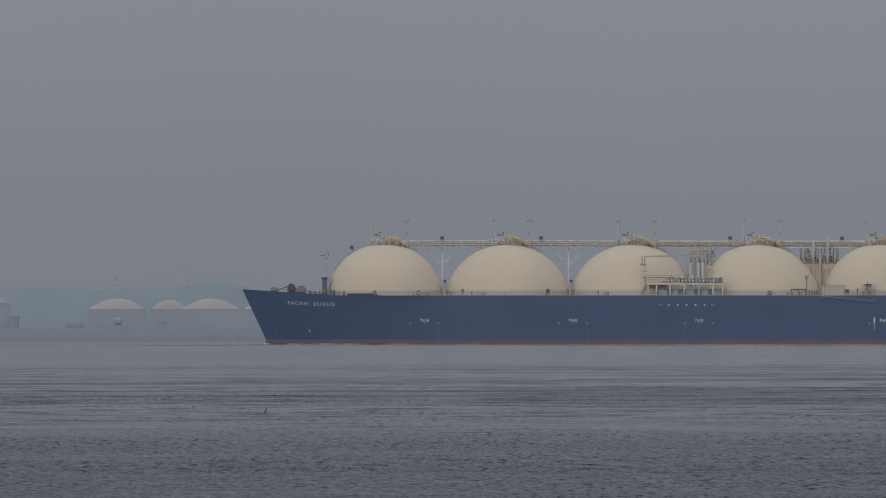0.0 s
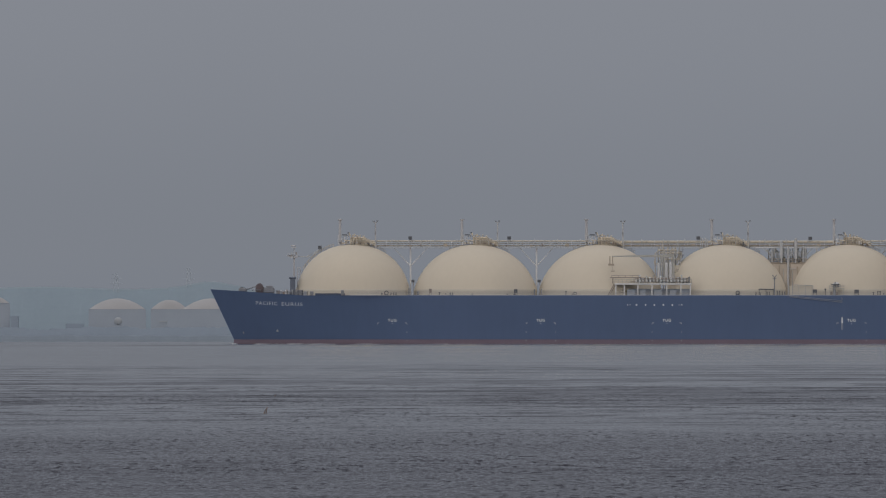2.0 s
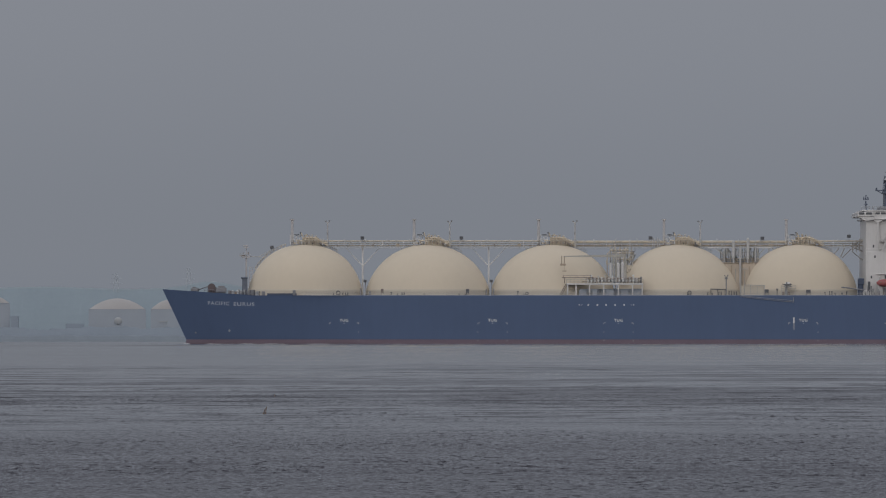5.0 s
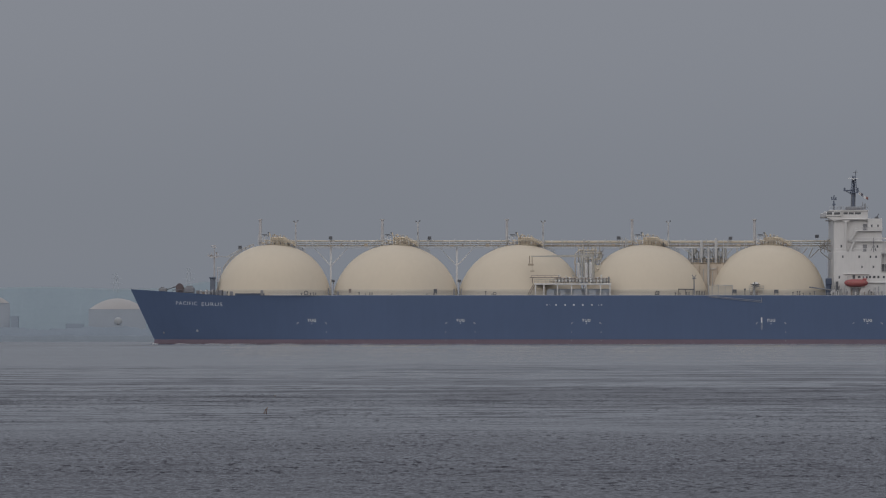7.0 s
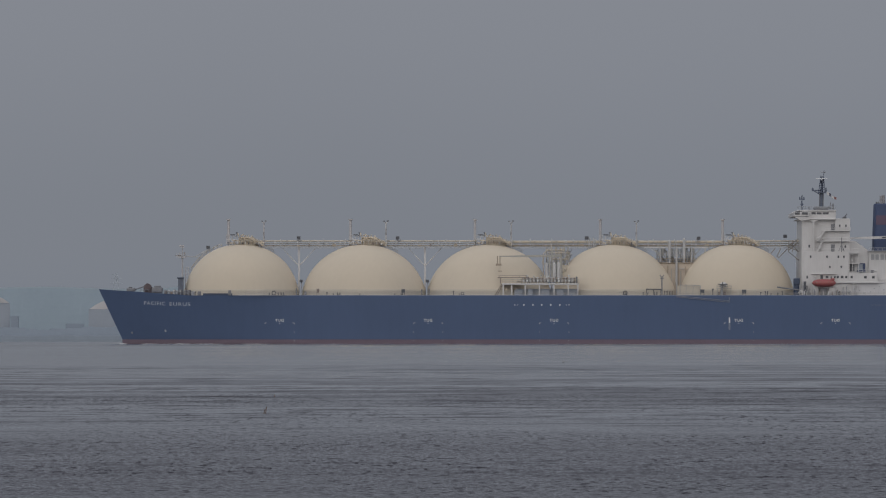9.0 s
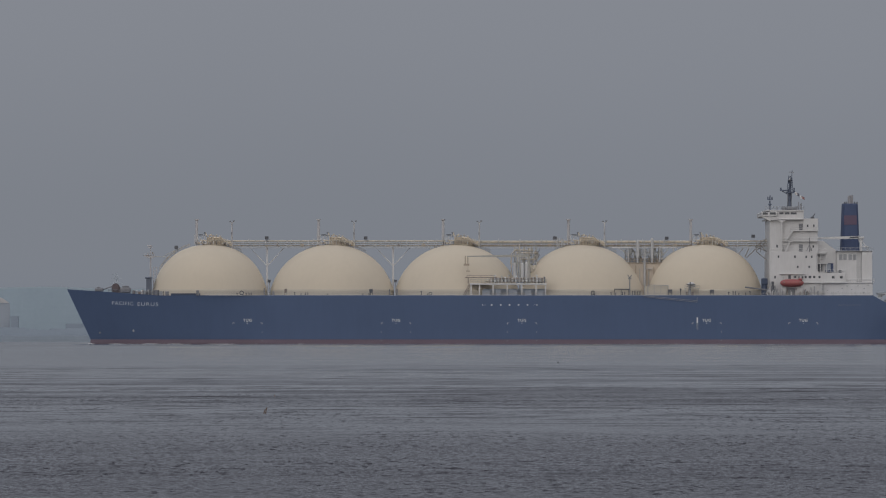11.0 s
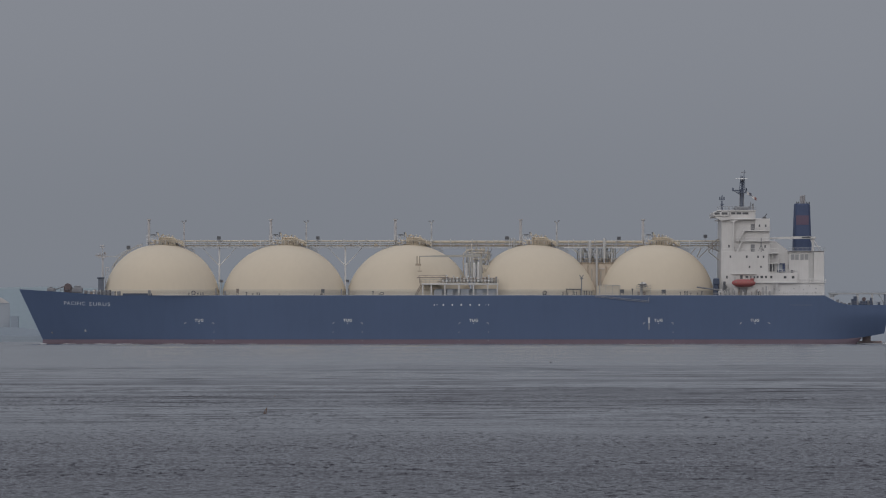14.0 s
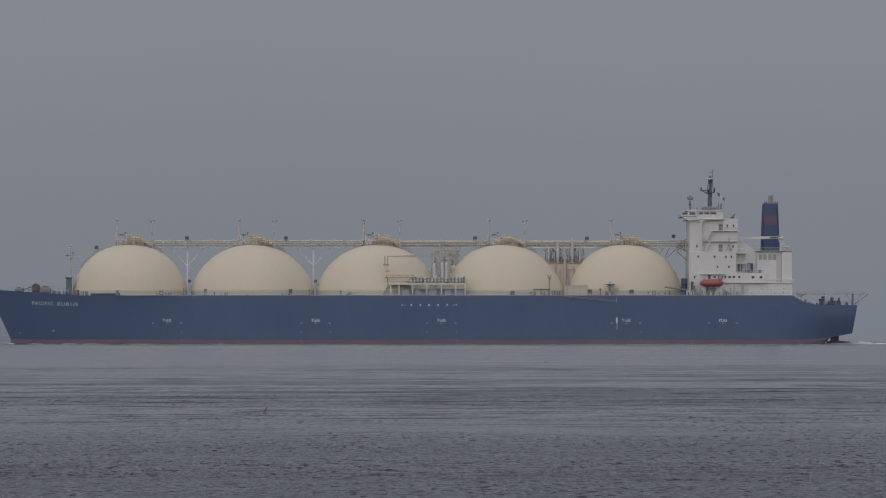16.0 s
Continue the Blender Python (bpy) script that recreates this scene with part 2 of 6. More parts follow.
def lathe(bm, profile, cx=0.0, cy=0.0, seg=48):
    """Turns (radius, z) points about an upright axis."""
    rings = []
    for r, z in profile:
        if r < 1e-4:
            rings.append([bm.verts.new((cx, cy, z))])
        else:
            rings.append([bm.verts.new((cx + r * math.cos(2 * math.pi * i / seg), cy + r * math.sin(2 * math.pi * i / seg), z)) for i in range(seg)])
    for a, b in zip(rings, rings[1:]):
        for i in range(seg):
            j = (i + 1) % seg
            if len(a) == 1:
                bm.faces.new((a[0], b[j], b[i]))
            elif len(b) == 1:
                bm.faces.new((a[i], a[j], b[0]))
            else:
                bm.faces.new((a[i], a[j], b[j], b[i]))
    bmesh.ops.recalc_face_normals(bm, faces=bm.faces[:])
    return bm


def railing(bm, points, high=1.1, gap=1.6, r=0.05):
    """Posts with two rails along a line of points."""
    for a, b in zip(points, points[1:]):
        a, b = Vector(a), Vector(b)
        k = max(1, round((b - a).length / gap))
        for i in range(k + 1):
            q = a.lerp(b, i / k)
            rod(bm, q, q + Vector((0, 0, high)), r, seg=4)
        for f in (0.55, 1.0):
            rod(bm, a + Vector((0, 0, high * f)), b + Vector((0, 0, high * f)), r, seg=4)
    return bm


def bm_new():
    return bmesh.new()


# The ship's side elevation is drawn on a grid of 0.1888 m at the centreline; u runs aft, v down.
GRID, MID_U, EYE_V = 0.1888, 784.0, 593.5


def X(u, y=0.0):
    return (u - MID_U) * GRID * (1 + y / AWAY)


def Z(v, y=0.0):
    return EYE - sea(AWAY) + (EYE_V - v) * GRID * (1 + y / AWAY)


# ---- the sea ----


def build_sea():
    rng = np.random.default_rng(4)
    near = [92.0]
    while near[-1] < 760:
        near.append(near[-1] + max(0.2, near[-1] * 0.0016))
    far = [near[-1]]
    while far[-1] < 4950:
        far.append(far[-1] * 1.025)
    far[-1] = 4950.0
    rows = np.array([-600.0, -200.0, -40.0, 20.0, 60.0, 80.0] + near + far[1:])
    inner = np.linspace(-1, 1, 380)
    half = np.maximum(rows, 40) * 0.068 + 11
    xs = inner[None, :] * half[:, None]
    outer = [3000.0, 900.0, 250.0]
    left = np.stack([-(half + o) for o in outer], 1)
    xs = np.concatenate([left, xs, -left[:, ::-1]], 1)
    ys = np.repeat(rows[:, None], xs.shape[1], 1)
    step = np.gradient(rows)
    wide = np.repeat((half / 190)[:, None], xs.shape[1], 1)
    wide[:, :3], wide[:, -3:] = 200, 200
    reso = np.maximum(np.repeat(step[:, None], xs.shape[1], 1) * 0.8, wide)
    zs = np.zeros_like(xs)
    for i in range(46):
        length = 0.6 * (3.0 / 0.6) ** rng.random()
        turn = rng.normal(0, 0.55)
        phase = rng.random() * 6.283
        k = 2 * math.pi / length
        amp = 0.0011 * length ** 0.8 * np.clip((length / reso - 2.5) / 3, 0, 1)
        w = np.sin(k * (xs * math.sin(turn) + ys * math.cos(turn)) + phase)
        zs += amp * w
    patch = np.zeros_like(xs)
    for i in range(9):
        ky, kx = rng.uniform(5, 26), rng.uniform(-0.03, 0.03)
        patch += np.sin(ky * np.log(np.maximum(ys, 10)) + kx * xs + rng.random() * 6.283)
    zs *= np.clip(0.75 + 0.22 * patch, 0.25, 1.6)
    zs += -(xs ** 2 + ys ** 2) / (2 * EARTH)
    nr, nc = xs.shape
    me = bpy.data.meshes.new("sea")
    me.vertices.add(nr * nc)
    me.vertices.foreach_set("co", np.stack([xs, ys, zs], -1).astype(np.float32).ravel())
    idx = np.arange(nr * nc).reshape(nr, nc)
    quads = np.stack([idx[:-1, :-1], idx[:-1, 1:], idx[1:, 1:], idx[1:, :-1]], -1).reshape(-1, 4)
    me.loops.add(quads.size)
    me.loops.foreach_set("vertex_index", quads.astype(np.int32).ravel())
    me.polygons.add(len(quads))
    me.polygons.foreach_set("loop_start", np.arange(0, quads.size, 4, dtype=np.int32))
    me.polygons.foreach_set("use_smooth", np.ones(len(quads), dtype=bool))
    me.update(calc_edges=True)
    me.materials.append(WATER)
    ob = new("water", me)
    return tagged(ob, "grey rippled sea with dark wave streaks", "sea", kind="structure")


water = build_sea()

# ---- the ship ----
ship = thing("gas_carrier", pose(X(0) * 0, AWAY, sea(AWAY)),
             "navy blue gas carrier with five cream domed tanks, under way", "ship")
BEAM = 23.0
BOOT = Z(601, -23)
DECK = Z(523, -23)


def stem_x(z):
    """Where the raked stem stands at height z."""
    top, foot = Z(513), Z(601)
    f = min(1.0, max(-0.02, (top - z) / (top - foot)))
    return X(20) + (X(61.5) - X(20)) * f


def stern_x(z):
    f = (Z(540) - z) / (Z(540) - Z(591))
    return X(1553.5) + (X(1544.5) - X(1553.5)) * min(1.2, max(0.0, f))


def breadth(x, z):
    """Half-breadth of the hull at a station and a height."""
    high = min(1.0, max(0.0, z / DECK))
    entry = 72 - 4 * high
    t = min(1.0, max(0.0, (x - stem_x(z)) / entry))
    b = BEAM * (1 - (1 - t) ** 1.9)
    a = min(1.0, max(0.0, (x - X(1400)) / (X(1540) - X(1400))))
    low = min(1.0, max(0.0, 1 - (z - 1.0) / 9.0))
    b *= 1 - 0.15 * low ** 1.3 * a * a * (3 - 2 * a)
    c = min(1.0, max(0.0, (x - X(1430)) / (X(1557) - X(1430))))
    return max(0.02, b * (1 - 0.12 * c * c))


def sheer(x):
    """Top of the side plating."""
    u = x / (GRID * (1 - 0.0085)) + MID_U
    if u < 175:
        f = max(0.0, (u - 20) / 155)
        return Z(512, -8) + (Z(522.5, -20) - Z(512, -8)) * f
    if u < 1446:
        return DECK
    if u < 1500:
        f = (u - 1446) / 54
        return DECK + (Z(540, -20) - DECK) * (1 - (1 - f) ** 2.6)
    return Z(540, -20)


def counter(x):
    """Lower edge of the navy paint, which lifts towards the stern."""
    u = x / GRID + MID_U
    if u < 1466:
        return -3.0
    if u < 1526:
        return BOOT + (Z(595.5) - BOOT) * ((u - 1466) / 60) ** 1.5
    return Z(595.5) + (Z(591) - Z(595.5)) * (u - 1526) / 24


def under(x):
    """Underside of the hull, which leaves the water at the stern."""
    u = x / GRID + MID_U
    f = min(1.0, max(0.0, (u - 1482) / 32))
    return -3.0 + (Z(599) + 3.0) * f ** 1.3


def hull_shell(low, high, levels, first=0.0, last=1.0):
    """Both sides lofted between two height functions, closed below and above."""
    bm = bm_new()
    ss = [first + (last - first) * (0.5 - 0.5 * math.cos(math.pi * i / 130)) for i in range(131)]
    grid = {}
    for side in (-1, 1):
        for i, s in enumerate(ss):
            x = stem_x(DECK) + (stern_x(DECK) - stem_x(DECK)) * s
            for _ in range(4):
                hi = high(x)
            lo = min(low(x), hi - 0.02)
            for j in range(levels + 1):
                z = lo + (hi - lo) * j / levels
                xx = stem_x(z) + (stern_x(z) - stem_x(z)) * s
                grid[side, i, j] = bm.verts.new((xx, side * breadth(xx, z), z))
    k = len(ss) - 1
    for i in range(k):
        for j in range(levels):
            bm.faces.new([grid[-1, a, b] for a, b in ((i, j), (i + 1, j), (i + 1, j + 1), (i, j + 1))])
            bm.faces.new([grid[1, a, b] for a, b in ((i, j), (i, j + 1), (i + 1, j + 1), (i + 1, j))])
        bm.faces.new((grid[-1, i, levels], grid[-1, i + 1, levels], grid[1, i + 1, levels], grid[1, i, levels]))
        bm.faces.new((grid[-1, i, 0], grid[1, i, 0], grid[1, i + 1, 0], grid[-1, i + 1, 0]))
    for j in range(levels):
        bm.faces.new((grid[-1, k, j], grid[1, k, j], grid[1, k, j + 1], grid[-1, k, j + 1]))
        bm.faces.new((grid[-1, 0, j], grid[-1, 0, j + 1], grid[1, 0, j + 1], grid[1, 0, j]))
    bmesh.ops.recalc_face_normals(bm, faces=bm.faces[:])
    return bm


def flat_smooth(ob, degrees=35):
    """Smooth shading but for sharp edges."""
    bm = bmesh.new()
    bm.from_mesh(ob.data)
    for e in bm.edges:
        if len(e.link_faces) == 2 and e.calc_face_angle() > radians(degrees):
            e.smooth = False
    bm.to_mesh(ob.data)
    bm.free()
    ob.data.polygons.foreach_set("use_smooth", [True] * len(ob.data.polygons))
    return ob


hull = flat_smooth(part("hull", hull_shell(lambda x: max(BOOT, counter(x)), sheer, 10), NAVY, ship, "navy blue painted steel hull"))
part("boot_topping", hull_shell(under, lambda x: max(BOOT, counter(x)) - 0.01, 3, 0.0, 0.974), RED, ship, "dull red antifouling band at the waterline", True)


def bulb_and_rudder():
    bm = bm_new()
    box(bm, X(1505), X(1547), -0.5, 0.5, Z(608), Z(603.5), 0.2)
    box(bm, X(1512), X(1527), -0.45, 0.45, Z(604), Z(594), 0.15)
    part("rudder", bm, LIFTED_RED, ship, "red rudder head above the water, lightened against the shade")


bulb_and_rudder()


def lettering(body, u, v, tall, name, label, spread=1.0, drop=0.0, bold=0.012, material=WHITE_MARK):
    """Built-in lettering laid on the port side of the hull."""
    cu = bpy.data.curves.new(name, "FONT")
    cu.body, cu.size, cu.align_x, cu.align_y = body, tall / 0.72, "CENTER", "CENTER"
    cu.space_character = 1.18
    cu.offset = bold * tall
    tmp = new(name, cu)
    me = bpy.data.meshes.new_from_object(tmp.evaluated_get(bpy.context.evaluated_depsgraph_get()))
    bpy.data.objects.remove(tmp)
    bm = bm_new()
    bm.from_mesh(me)
    bpy.data.meshes.remove(me)
    bmesh.ops.subdivide_edges(bm, edges=[e for e in bm.edges if e.calc_length() > 0.8], cuts=1)
    x0, z0 = X(u, -BEAM), Z(v, -BEAM)
    for w in bm.verts:
        x, z = x0 + w.co.x * spread, z0 + w.co.y - w.co.x * drop
        w.co = (x, -breadth(x, z) - 0.05, z)
    return part(name, bm, material, hull, label)


def mark(bm, u0, u1, v0, v1, y=None):
    x0, x1, z0, z1 = X(u0, -BEAM), X(u1, -BEAM), Z(v1, -BEAM), Z(v0, -BEAM)
    y = -max(breadth(x0, z0), breadth(x1, z1)) - 0.02
    return box(bm, x0, x1, y - 0.03, y + 0.06, z0, z1)


def hull_marks():
    lettering("PACIFIC", 113.6, 537.1, 1.2, "ship_name", "white ship name lettering on the bow", 1.08, 0.035, 0.006, NAME_MARK)
    lettering("EURUS", 159.4, 538.8, 1.2, "ship_name", "white ship name lettering on the bow", 1.29, 0.02, 0.006, NAME_MARK)
    for u in (338, 601, 824, 1151, 1322):
        lettering("TUG", u, 567.6, 0.95, "tug_lettering", "white tug push-point lettering", 0.98, 0.0, 0.018)
        for side in (-1, 1):
            bm = bm_new()
            w = u + side * 26
            mark(bm, min(w, w - side * 3), max(w, w - side * 3), 571.2, 572.2)
            mark(bm, w - 0.5, w + 0.5, 572.2, 574)
            part("corner_mark", bm, LIGHT_GREY, hull)
            if u in (601, 824) or side > 0 and u < 1200:
                for v in (587, 602):
                    part("side_tick", mark(bm_new(), w - 0.5, w + 0.5, v, v + 2), PALE_GREY, hull)
        part("centre_tick", mark(bm_new(), u - 0.6, u + 0.6, 572.2, 573.6), WHITE_MARK, hull)
    for u in (754.5, 770.5, 786.5, 802, 818, 834, 850.5):
        bm = bm_new()
        x, z = X(u, -BEAM), Z(540, -BEAM)
        rod(bm, (x, -BEAM - 0.05, z), (x, -BEAM + 0.1, z), 0.27 if 760 < u < 840 else 0.19, seg=10)
        part("side_dot", bm, WHITE_MARK, hull)
    for u in (759, 846):
        part("small_tick", mark(bm_new(), u - 1, u + 1, 539.6, 540.4), WHITE_MARK, hull)
    part("draught_board", mark(bm_new(), 1133.2, 1135.6, 562, 572), WHITE_MARK, hull, "white painted vertical bar on the hull")
    bm = bm_new()
    for u0, u1, v0, v1 in ((1133.1, 1133.8, 572.3, 583.5), (1135.0, 1135.7, 572.3, 583.5), (1133.8, 1135.0, 582.6, 583.5)):
        mark(bm, u0, u1, v0, v1)
    for v in (574.5, 577, 579.5):
        mark(bm, 1133.8, 1135.0, v, v + 0.4)
    part("draught_scale", bm, PALE_GREY, hull, "faded grey outlined lower bar on the hull")
    for u, v, r in ((137, 585.5, 0.45), (76, 589, 0.35)):
        x, z = X(u, -10), Z(v, -10)
        y = -breadth(x, z)
        bm = bm_new()
        for a in range(4):
            t = a * math.pi / 4
            rod(bm, (x - r * math.cos(t), y - 0.08, z - r * math.sin(t)), (x + r * math.cos(t), y - 0.08, z + r * math.sin(t)), 0.09, seg=4)
        part("bow_symbol", bm, PALE_GREY if u > 100 else GREY, hull, "faint pale thruster symbol")


hull_marks()

# ---- tanks ----
TANKS = ((272, 104, 2.2), (489, 113, 2.06), (710, 113, 2.06), (931.5, 112.5, 2.06), (1148.2, 104, 2.2))
VENT_AT = (-23, -24, -24.5, -24, -24)      # riser and lamp mast of each dome, from its middle
LAMP_AT = (40, 39, 39.5, 39.5, 0)
TOP_V, CORE_V, EDGE_V = 433, 545, 513


def build_tanks():
    for (u, a, full), dv, dl in zip(TANKS, VENT_AT, LAMP_AT):
        x, r, zc, high = X(u), a * GRID, Z(CORE_V), (CORE_V - TOP_V) * GRID
        zs = Z(EDGE_V)
        t0 = math.asin(((zs - zc) / high) ** (full / 2))
        prof = [(0.0, zc + high)]
        for i in range(1, 27):
            t = math.pi / 2 + (t0 - math.pi / 2) * i / 26
            prof.append((r * math.cos(t) ** (2 / full), zc + high * math.sin(t) ** (2 / full)))
        cover = part("tank_cover", lathe(bm_new(), prof, x, 0, 72), CREAM, ship, "cream painted steel tank dome", True)
        re = prof[-1][0]
        skirt = [(re - 0.05, zs + 0.02), (re + 0.05, zs - 0.02), (re + 0.06, zs - 0.5), (re + 0.08, DECK - 0.5)]
        part("tank_skirt", lathe(bm_new(), skirt, x, 0, 72), CREAM_DULL, cover, "dull cream skirt below the dome", True)
        # dome platform with its machinery
        mid = u + (6 if u > 1100 else 9)
        bm = bm_new()
        lathe(bm, [(0, Z(432)), (4.2, Z(432)), (4.2, Z(432.6)), (3.9, Z(433)), (3.9, Z(436)), (0, Z(436))], X(mid), 0, 28)
        part("dome_platform", bm, CREAM_DULL, cover, "tan round platform on the dome")
        bm = bm_new()
        lathe(bm, [(0, Z(419.8)), (2.2, Z(419.8)), (2.45, Z(420.5)), (2.45, Z(421.6)), (2.3, Z(422)), (2.3, Z(432)), (0, Z(432))], X(mid), -0.4, 28)
        part("tank_dome", bm, TAN_WARM, cover, "tan liquid dome trunk")
        bm = bm_new()
        for i in range(17):
            t = math.pi * (0.95 + 1.1 * i / 16)
            cx, cy = X(mid) + 2.5 * math.cos(t), -0.4 + 2.5 * math.sin(t)
            rod(bm, (cx, cy, Z(432)), (cx, cy, Z(420.5)), 0.1, seg=4)
        for du, top in ((-4, 418), (1.5, 419), (7, 418.5), (13, 419), (19, 420), (23, 422), (27, 425), (31, 428)):
            rod(bm, (X(u + du), -3.7, Z(434)), (X(u + du), -3.7, Z(top)), 0.08, seg=4)
        for v in (424, 428.5):
            pipe(bm, [(X(u - 5), -3.7, Z(v)), (X(u + 28), -3.7, Z(v + 0.8))], 0.06, 4)
        part("dome_cage", bm, CREAM, cover, "pale cage of ribs and ladders round the dome")
        for k, (du, h) in enumerate(((-3, 416.6), (4, 417.6), (10, 416.2), (16, 418))):
            bm = bm_new()
            rod(bm, (X(mid + du - 6), -1, Z(420)), (X(mid + du - 6), -1, Z(h)), 0.2, seg=7)
            rod(bm, (X(mid + du - 8), -1, Z(h)), (X(mid + du - 4), -1, Z(h)), 0.15, seg=6)
            part("top_valve", bm, (TAN_PALE, TAN, STONE, TAN_PALE)[k], cover)
        bm = bm_new()
        prism(bm, [(X(u + 20), Z(424)), (X(u + 22), Z(424)), (X(u + 40), Z(434)), (X(u + 40), Z(435.2)), (X(u + 38), Z(435.2))], -3.2, -2.4)
        railing(bm, [(X(u + 20), -3.2, Z(424)), (X(u + 40), -3.2, Z(434))], 0.8, 0.9, 0.05)
        part("dome_stair", bm, CREAM, cover, "cream sloping stair from the dome")
        bm = bm_new()
        pts = [(X(mid) + 4.1 * math.cos(t * math.pi / 9), 4.1 * math.sin(t * math.pi / 9), Z(432)) for t in range(19)]
        railing(bm, pts, 1.1, 1.7, 0.055)
        part("dome_railing", bm, STONE, cover)
        bm = bm_new()
        rod(bm, (X(u + dv), 1.5, Z(434)), (X(u + dv), 1.5, Z(390)), 0.44, 0.42, 12)
        rod(bm, (X(u + dv), 1.5, Z(390)), (X(u + dv), 1.5, Z(387.8)), 0.72, 0.72, 12)
        part("vent_mast", bm, VENT, cover, "hazy grey vent riser with a flat cap")
        if dl:
            bm = bm_new()
            c = u + dl
            rod(bm, (X(c), -2, Z(441)), (X(c), -2, Z(394)), 0.3, 0.2, 8)
            rod(bm, (X(c), -2, Z(396)), (X(c - 3.5), -2, Z(392.5)), 0.13, 0.13, 6)
            rod(bm, (X(c), -2, Z(396)), (X(c + 3.5), -2, Z(392)), 0.13, 0.13, 6)
            part("lamp_mast", bm, LIGHT_GREY if u > 300 else VENT, cover, "pale lamp mast with a cross arm")
            bm = bm_new()
            box(bm, X(c - 5), X(c - 1.5), -2.3, -1.7, Z(392.6), Z(391.2))
            part("mast_lamp", bm, GREY, cover)
            bm = bm_new()
            box(bm, X(c + 1.5), X(c + 5), -2.3, -1.7, Z(392.2), Z(390.6))
            part("mast_lamp", bm, GREY, cover)
            bm = bm_new()
            box(bm, X(c - 1.6), X(c), -2.5, -1.6, Z(415), Z(411.6))
            part("junction_box", bm, GREY, cover)
        bm = bm_new()
        box(bm, X(u - 27), X(u - 8), -2.5, -1.2, Z(417), Z(416.2))
        box(bm, X(u - 27), X(u - 9), -2.5, -1.2, Z(424.6), Z(424))
        for du in (-26, -21, -15, -9):
            rod(bm, (X(u + du), -2.2, Z(433)), (X(u + du), -2.2, Z(416.2)), 0.1, seg=5)
        rod(bm, (X(u - 26), -2.2, Z(432)), (X(u - 15), -2.2, Z(424.5)), 0.08, seg=5)
        rod(bm, (X(u - 21), -2.2, Z(424)), (X(u - 9), -2.2, Z(417)), 0.08, seg=5)
        part("valve_stand", bm, WHITE, cover, "pale valve stand with rails")
        for du, w, v0, v1 in ((-18, 2.0, 433, 429), (-12.5, 1.8, 432, 427.5), (-5, 1.3, 419, 415.5)):
            bm = bm_new()
            box(bm, X(u + du - w), X(u + du + w), -2.8, -1.4, Z(v0), Z(v1), 0.1)
            part("valve_block", bm, TAN_PALE, cover, "weathered tan valve block")
        bm = bm_new()
        for du, v0, v1, rr in ((-6, 416, 412, .22), (3, 418, 414.5, .3), (11, 429, 419, .28), (17, 430, 420, .24), (20, 431, 422, .3), (24, 432, 424, .22)):
            rod(bm, (X(u + du), -2.6, Z(v0)), (X(u + du), -2.6, Z(v1)), rr, seg=7)
        pipe(bm, [(X(u + 9), -3, Z(421)), (X(u + 22), -3, Z(423)), (X(u + 30), -2.5, Z(430)), (X(u + 38), -2, Z(430))], 0.28)
        pipe(bm, [(X(u - 16), -3.4, Z(426)), (X(u + 30), -3.4, Z(427.5))], 0.18)
        part("dome_pipework", bm, CREAM, cover, "cream valves and bent pipes")
        bm = bm_new()
        box(bm, X(u - 19), X(u - 10.5), -2.7, -2.2, Z(417), Z(415.2))
        part("control_box", bm, DARK, cover)
        bm = bm_new()
        box(bm, X(u - 9.4), X(u - 6.6), -2.9, -2.2, Z(413.4), Z(411.6))
        rod(bm, (X(u - 8), -2.5, Z(413)), (X(u - 8), -2.5, Z(420)), 0.07, seg=5)
        part("control_box", bm, DARK, cover)
        rv = random.Random(round(u))
        for k in range(14):
            uu = u - 24 + k * 4.6 + rv.uniform(-1.2, 1.2)
            foot = 433.5 + max(0.0, abs(uu - u) - 20) * 0.12
            h, w = rv.uniform(2.5, 7.5), rv.uniform(0.5, 1.1)
            bm = bm_new()
            rod(bm, (X(uu), -4.3, Z(foot)), (X(uu), -4.3, Z(foot - h)), w * 0.1, seg=6)
            box(bm, X(uu - w), X(uu + w), -4.5, -4.1, Z(foot - h * 0.55), Z(foot - h * 0.55 - 1.4), 0.03)
            if k % 3 == 0:
                rod(bm, (X(uu - 1.6), -4.3, Z(foot - h)), (X(uu + 1.6), -4.3, Z(foot - h)), 0.08, seg=5)
            part("dome_valve", bm, rv.choice((WHITE, WHITE, TAN, DARK, BROWN, LIGHT_GREY)), cover)
        # walkway that runs down over the dome
        bm = bm_new()
        arc = []
        for i in range(9):
            t = math.pi / 2 - 0.27 - i * 0.035
            arc.append((x + r * math.cos(t) ** (2 / full) * 1.002, -1.0, zc + high * math.sin(t) ** (2 / full) * 1.002))
        railing(bm, arc, 0.9, 1.2, 0.05)
        part("dome_steps", bm, STONE, cover)


build_tanks()


def dome_walk():
    u, a, full = TANKS[0]
    x, r, zc, high = X(u), a * GRID, Z(CORE_V), (CORE_V - TOP_V) * GRID
    arc = []
    for i in range(10):
        t = math.pi / 2 - 0.3 - i * 0.075
        arc.append((x - r * math.cos(t) ** (2 / full) * 1.003, -1.0, zc + high * math.sin(t) ** (2 / full) * 1.003))
    part("dome_stair", railing(bm_new(), arc, 1.0, 1.3, 0.07), TAN_PALE, ship, "tan railed stair up the first dome")


dome_walk()

# ---- pipe gallery over the tanks ----


